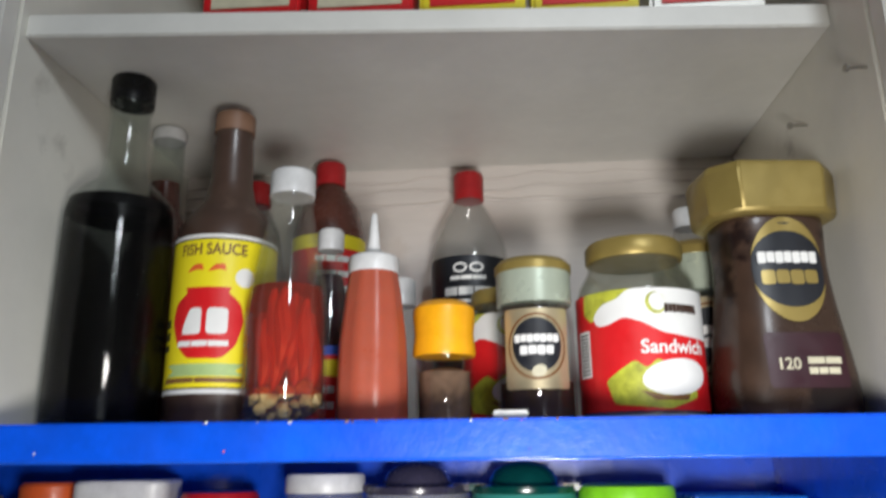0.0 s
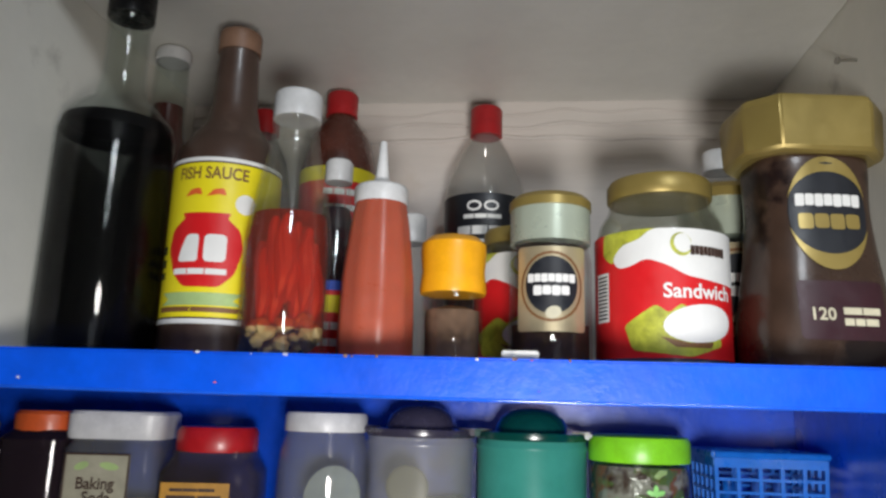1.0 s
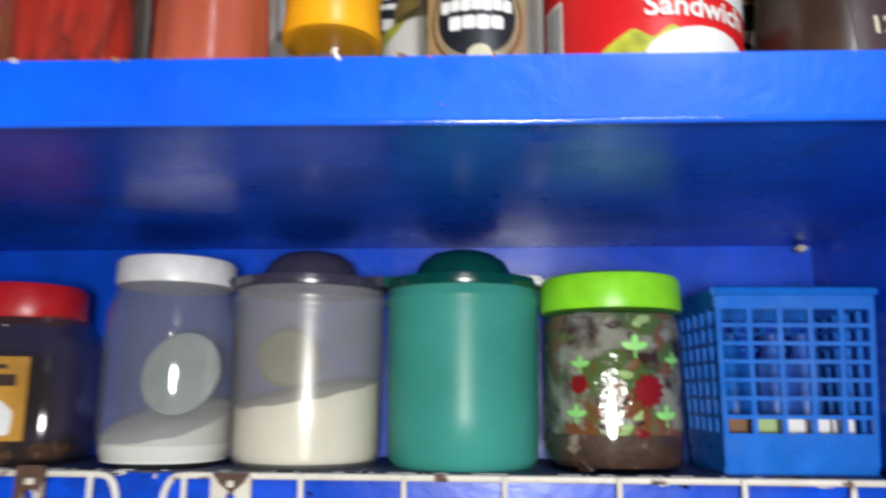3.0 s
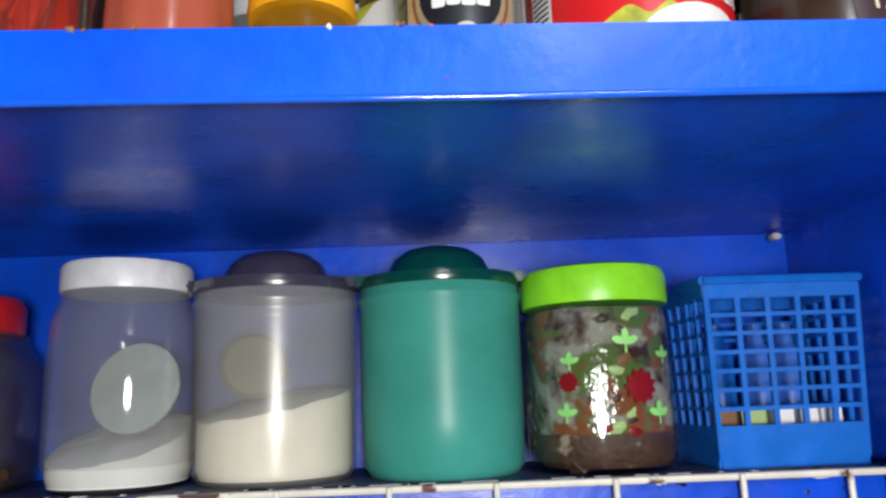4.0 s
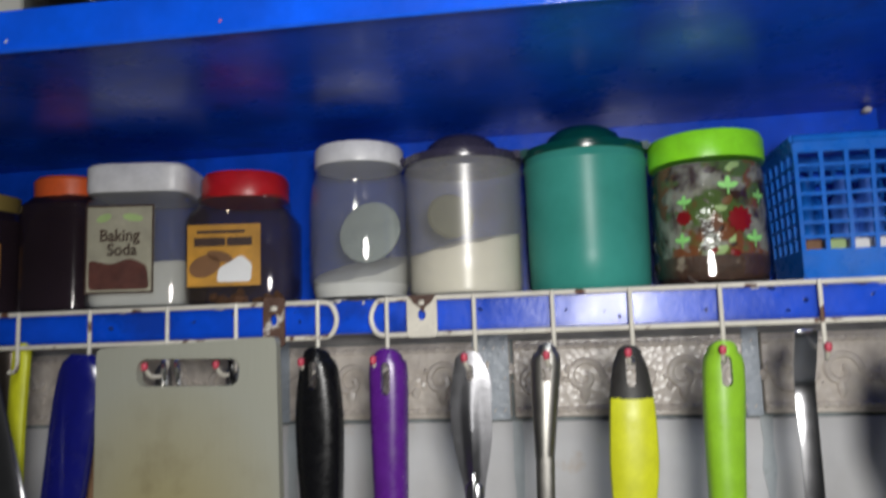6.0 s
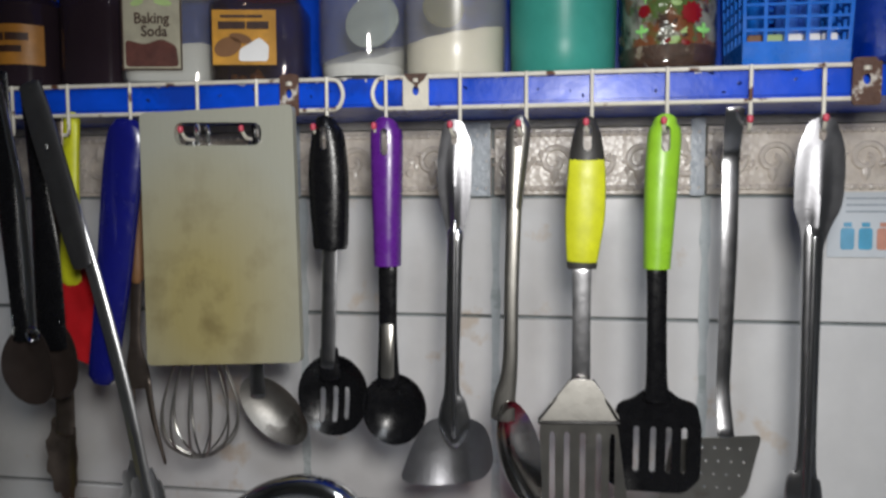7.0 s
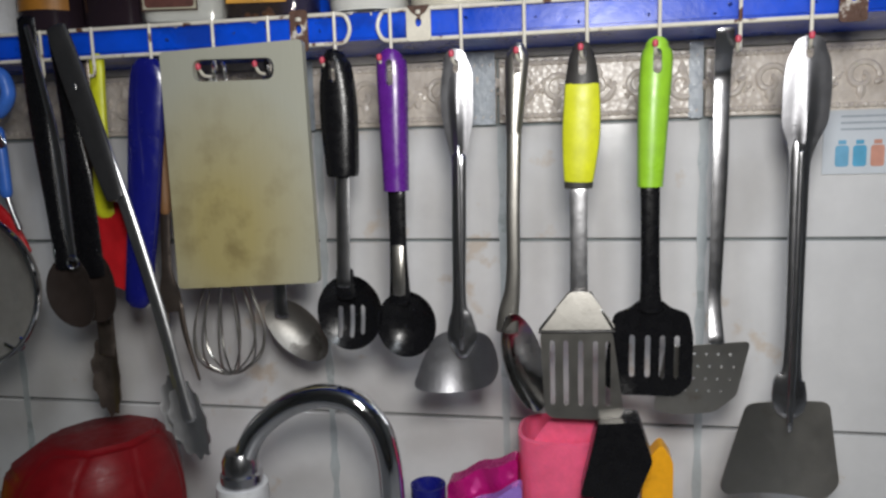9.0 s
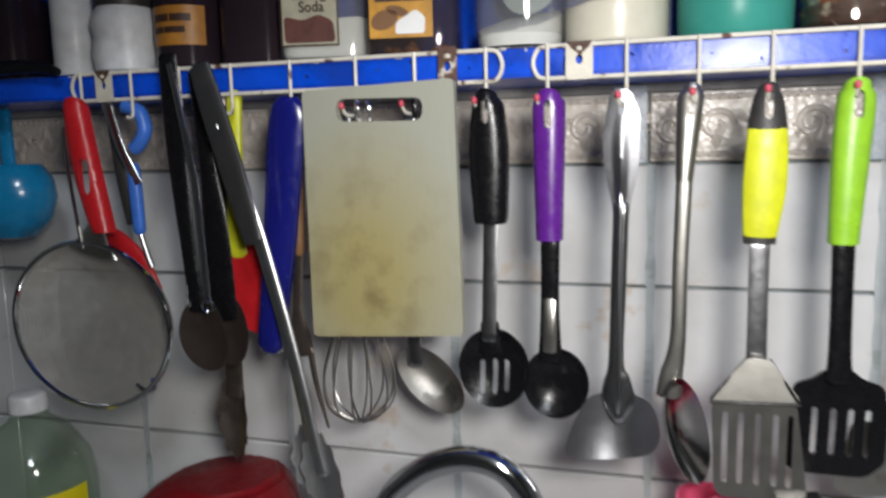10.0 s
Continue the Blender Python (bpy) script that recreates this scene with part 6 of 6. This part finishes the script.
for axis in (0, 1):
    for i in range(1, N):
        q = -1 + 2 * i / N
        half = math.sqrt(max(0, 1 - q * q))
        prev = None
        for k in range(15):
            p = half * (-1 + 2 * k / 14)
            x, z = (q, p) if axis == 0 else (p, q)
            y = 0.045 * max(0.0, 1 - x * x - z * z) ** 0.6
            ring = [mesh_bm.verts.new((cx + R * x + (dx if axis == 0 else 0), y + dy, cz + R * 0.86 * z + (dx if axis else 0))) for dx, dy in ((-0.00055, 0), (0.00055, 0), (0, 0.0008))]
            if prev:
                for e in range(3):
                    mesh_bm.faces.new((prev[e], prev[(e + 1) % 3], ring[(e + 1) % 3], ring[e]))
            prev = ring
tagged(part("mesh", mesh_bm, MESH_WIRE, u, "fine steel mesh", smooth=False), kind="stuff")
part("rest_hook", wire([(0.055, 0, -0.262), (0.07, 0, -0.268), (0.078, 0, -0.262), (0.074, 0, -0.255)], 0.0018), CHROME, u)
# scissors and peeler behind the strainer
u = tool("scissors", -0.52, 0.632, 1.3, "red-handled scissors behind the strainer", "scissors")
part("handle", sweep([(-0.03, 0, -0.04, 0.02, 0.008), (-0.008, 0, -0.049, 0.021, 0.009), (0.016, 0, -0.07, 0.019, 0.009), (0.034, 0, -0.1, 0.014, 0.007)]), RED, u, "curved red handle")
part("blade", sweep([(-0.008, 0, 0.09, 0.012, 0.003), (0.0, 0, 0.02, 0.014, 0.003), (0.008, 0, -0.03, 0.012, 0.003)], 8, 3), DARKGREY, u)
u = tool("peeler", -0.495, 0.622, 1.36, "sky blue vegetable peeler with a steel blade", "peeler")
part("head", wire([(-0.004, 0, 0.026), (0.013, 0, 0.02), (0.018, 0, 0.003), (0.011, 0, -0.01), (0.003, 0, -0.016)], 0.0072, 10), BLUE_TOOL, u, "blue curved head")
part("handle", sweep([(0.0, 0, -0.034, 0.013, 0.01), (0.001, 0, -0.06, 0.014, 0.011), (0.002, 0, -0.098, 0.013, 0.01)]), BLUE_TOOL, u)
part("shank", wire([(0.002, 0, -0.096), (0.006, 0, -0.112), (0.014, 0, -0.135)], 0.0028, 10), STEEL, u, "thin steel shank")
part("blade", sweep([(-0.024, -0.004, 0.03, 0.012, 0.002), (-0.01, -0.005, -0.014, 0.01, 0.002), (0.008, -0.004, -0.05, 0.01, 0.002)], 8, 3), STEEL, u)
# teal scoop
u = tool("scoop", -0.714, 0.66, 1.36, "teal blue plastic scoop hanging at the rail end", "scoop")
part("bowl", moved(lathe([(0, -0.045), (0.03, -0.04), (0.05, -0.02), (0.058, 0.004), (0.055, 0.024), (0.045, 0.038), (0.04, 0.042), (0, 0.042)], 40, sy=0.7), 0, 0, -0.072), TEAL, u)
part("handle", sweep([(-0.01, 0.01, -0.03, 0.02, 0.01), (-0.012, 0.012, 0.03, 0.018, 0.01)]), TEAL, u)

# ---- sink side ----
CZ = 0.88
u = thing("bottle", (-0.612, 0.6, CZ), "clear green-tinted plastic bottle with a yellow label", "bottle")
part("body", lathe(shell([(0.055, 0), (0.06, 0.006), (0.06, 0.105), (0.055, 0.13), (0.036, 0.158), (0.02, 0.168), (0.0165, 0.18)]), 48), GREEN_GLASS, u)
lab = decal(u, "label", many([[rect(-0.1, 0.1, 0.04, 0.112)]]), 0.0605, YELLOW_PRINT, 0.0004, "yellow label")
decal(lab, "print", many(bars(-0.04, 0.045, 0.094, 0.014) + bars(-0.04, 0.04, 0.072, 0.006)), 0.0605, DARKGREY, 0.0008)
cap(u, 0.0185, 0.176, 0.192, WHITE_LID)
u.scale = (1.0, 1.0, 1.14)
u = thing("basin", (-0.421, 0.64, CZ), "deep red faceted plastic basin turned upside down", "basin")
bm = bmesh.new()
rings = []
for s, z in ((1.0, 0.0), (1.0, 0.012), (0.98, 0.075), (0.9, 0.11), (0.62, 0.134)):
    rings.append([bm.verts.new((0.096 * s * math.cos(math.tau * i / 9 + 0.2) + (0.012 if z > 0.12 else 0), 0.09 * s * math.sin(math.tau * i / 9 + 0.2), z + (0.004 * s * math.cos(math.tau * i / 9) if z > 0.1 else 0))) for i in range(9)])
for r0, r1 in zip(rings, rings[1:]):
    for i in range(9):
        bm.faces.new((r0[i], r0[(i + 1) % 9], r1[(i + 1) % 9], r1[i]))
bm.faces.new(rings[0])
bm.faces.new(rings[-1])
bmesh.ops.bevel(bm, geom=bm.edges[:], offset=0.01, segments=3, affect="EDGES", clamp_overlap=True)
part("body", bm, RED_DEEP, u)
part("rim", wire([(0.099 * math.cos(math.tau * i / 9 + 0.2), 0.093 * math.sin(math.tau * i / 9 + 0.2), 0.006) for i in range(10)], 0.006, 8, 1, True), RED_DEEP, u, "rolled red rim")
u = thing("faucet", (-0.213, 0.56, CZ), "chrome gooseneck kitchen tap with a white collar", "faucet")
part("spout", wire([(0.003, 0, 0.145), (0.01, 0, 0.165), (0.024, 0, 0.184), (0.05, 0, 0.203), (0.08, 0, 0.212), (0.108, 0, 0.207), (0.128, 0, 0.187), (0.136, 0, 0.16), (0.1385, 0, 0.127), (0.139, 0, 0.09)], 0.0105, 20, 6), CHROME, u, "curved chrome spout")
part("collar", lathe([(0, 0.128), (0.0185, 0.128), (0.0185, 0.138), (0.0165, 0.14), (0.0165, 0.15), (0.013, 0.158), (0, 0.16)], 60, flute=0.005, flutes=30), STEEL, u, "knurled chrome nut")
part("sleeve", lathe([(0, 0.0), (0.022, 0.0), (0.022, 0.1), (0.0235, 0.104), (0.0225, 0.128), (0, 0.13)], 40), WHITE_PLASTIC, u, "white plastic sleeve")
u = thing("tub", (0.066, 0.63, CZ), "pink plastic tub beside the sink", "tub")
part("body", lathe([(0, 0), (0.034, 0), (0.038, 0.158), (0.038, 0.164), (0.035, 0.165), (0.035, 0.12), (0, 0.12)], 40, 3), PINK, u)
part("flap", sweep([(-0.02, -0.02, 0.145, 0.02, 0.003), (0.004, -0.022, 0.168, 0.035, 0.003), (0.03, -0.022, 0.18, 0.03, 0.003)], 10, 3), PINK, u, "pink folded flap")
u = thing("scrubbing_brush", (0.114, 0.585, CZ), "black faceted scrubbing brush standing on end", "brush")
part("handle", plate([rounded([(-0.016, 0.0), (0.016, 0.0), (0.015, 0.128), (-0.02, 0.126)], 0.003)], 0.026, lambda x, z: -0.013), BLACK, u)
head = plate([rounded([(0.014, 0.126), (0.028, 0.163), (0.017, 0.196), (-0.016, 0.193), (-0.022, 0.165), (-0.03, 0.13)], 0.003)], 0.03, lambda x, z: -0.015)
bmesh.ops.bevel(head, geom=[e for e in head.edges if e.calc_face_angle(0) > 1.0], offset=0.003, segments=2, affect="EDGES", clamp_overlap=True)
part("head", head, BLACK, u, "black faceted head")
u = thing("sponge_box", (0.15, 0.635, CZ), "bright orange plastic holder", "holder")
part("body", plate([rounded([(-0.016, 0), (0.014, 0), (0.014, 0.14), (0.004, 0.156), (-0.012, 0.136)], 0.006)], 0.02, lambda x, z: -0.01), ORANGE, u)
u = thing("pouch", (-0.005, 0.61, CZ), "magenta foil pouch slumped beside the tub", "pouch")
part("bag", plate([rounded([(-0.03, 0), (0.034, 0), (0.034, 0.146), (0.0, 0.134), (-0.03, 0.12)], 0.006)], 0.02, lambda x, z: -0.012 + 0.004 * math.sin(160 * x + 60 * z), 8), MAGENTA, u)
u = thing("pouch", (0.012, 0.585, CZ), "lilac foil pouch in front of the magenta one", "pouch")
part("bag", plate([rounded([(-0.03, 0), (0.026, 0), (0.022, 0.132), (-0.004, 0.118), (-0.028, 0.108)], 0.006)], 0.012, lambda x, z: -0.006 + 0.003 * math.sin(140 * x + 90 * z), 8), LILAC, u)
u = thing("cup", (-0.052, 0.6, CZ), "small navy plastic cup beside the pouches", "cup")
part("body", lathe([(0, 0), (0.014, 0), (0.016, 0.118), (0.014, 0.118), (0, 0.1)], 32), NAVY, u)

# notice with gas bottles on the wall
u = thing("notice", (0.369, TILE_Y - 0.001, 1.2925), "white paper notice with coloured gas cylinder pictures taped to the tiles", "notice")
part("sheet", block(-0.06, 0.06, -0.0008, 0.0, -0.03, 0.03, 0), surface("notice_paper", (0.62, 0.66, 0.7), 0.4, 0, 0.04), u)
for i, m in enumerate((BLUE_TOOL, TEAL, ORANGE_RED, TEAL)):
    x = -0.043 + 0.0155 * i
    part("picture", moved(many([[rounded(rect(x - 0.006, x + 0.006, -0.023, -0.003), 0.003)], [rect(x - 0.0035, x + 0.0035, -0.002, 0.002)]]), 0, -0.0012, 0), surface("washed_print", [(0.16, 0.42, 0.62), (0.1, 0.4, 0.62), (0.62, 0.3, 0.22), (0.14, 0.45, 0.6)][i], 0.5), u)
for k in range(3):
    part("print", moved(many(bars(-0.045, 0.05, 0.024 - 0.006 * k, 0.0018)), 0, -0.0012, 0), PATCH, u)
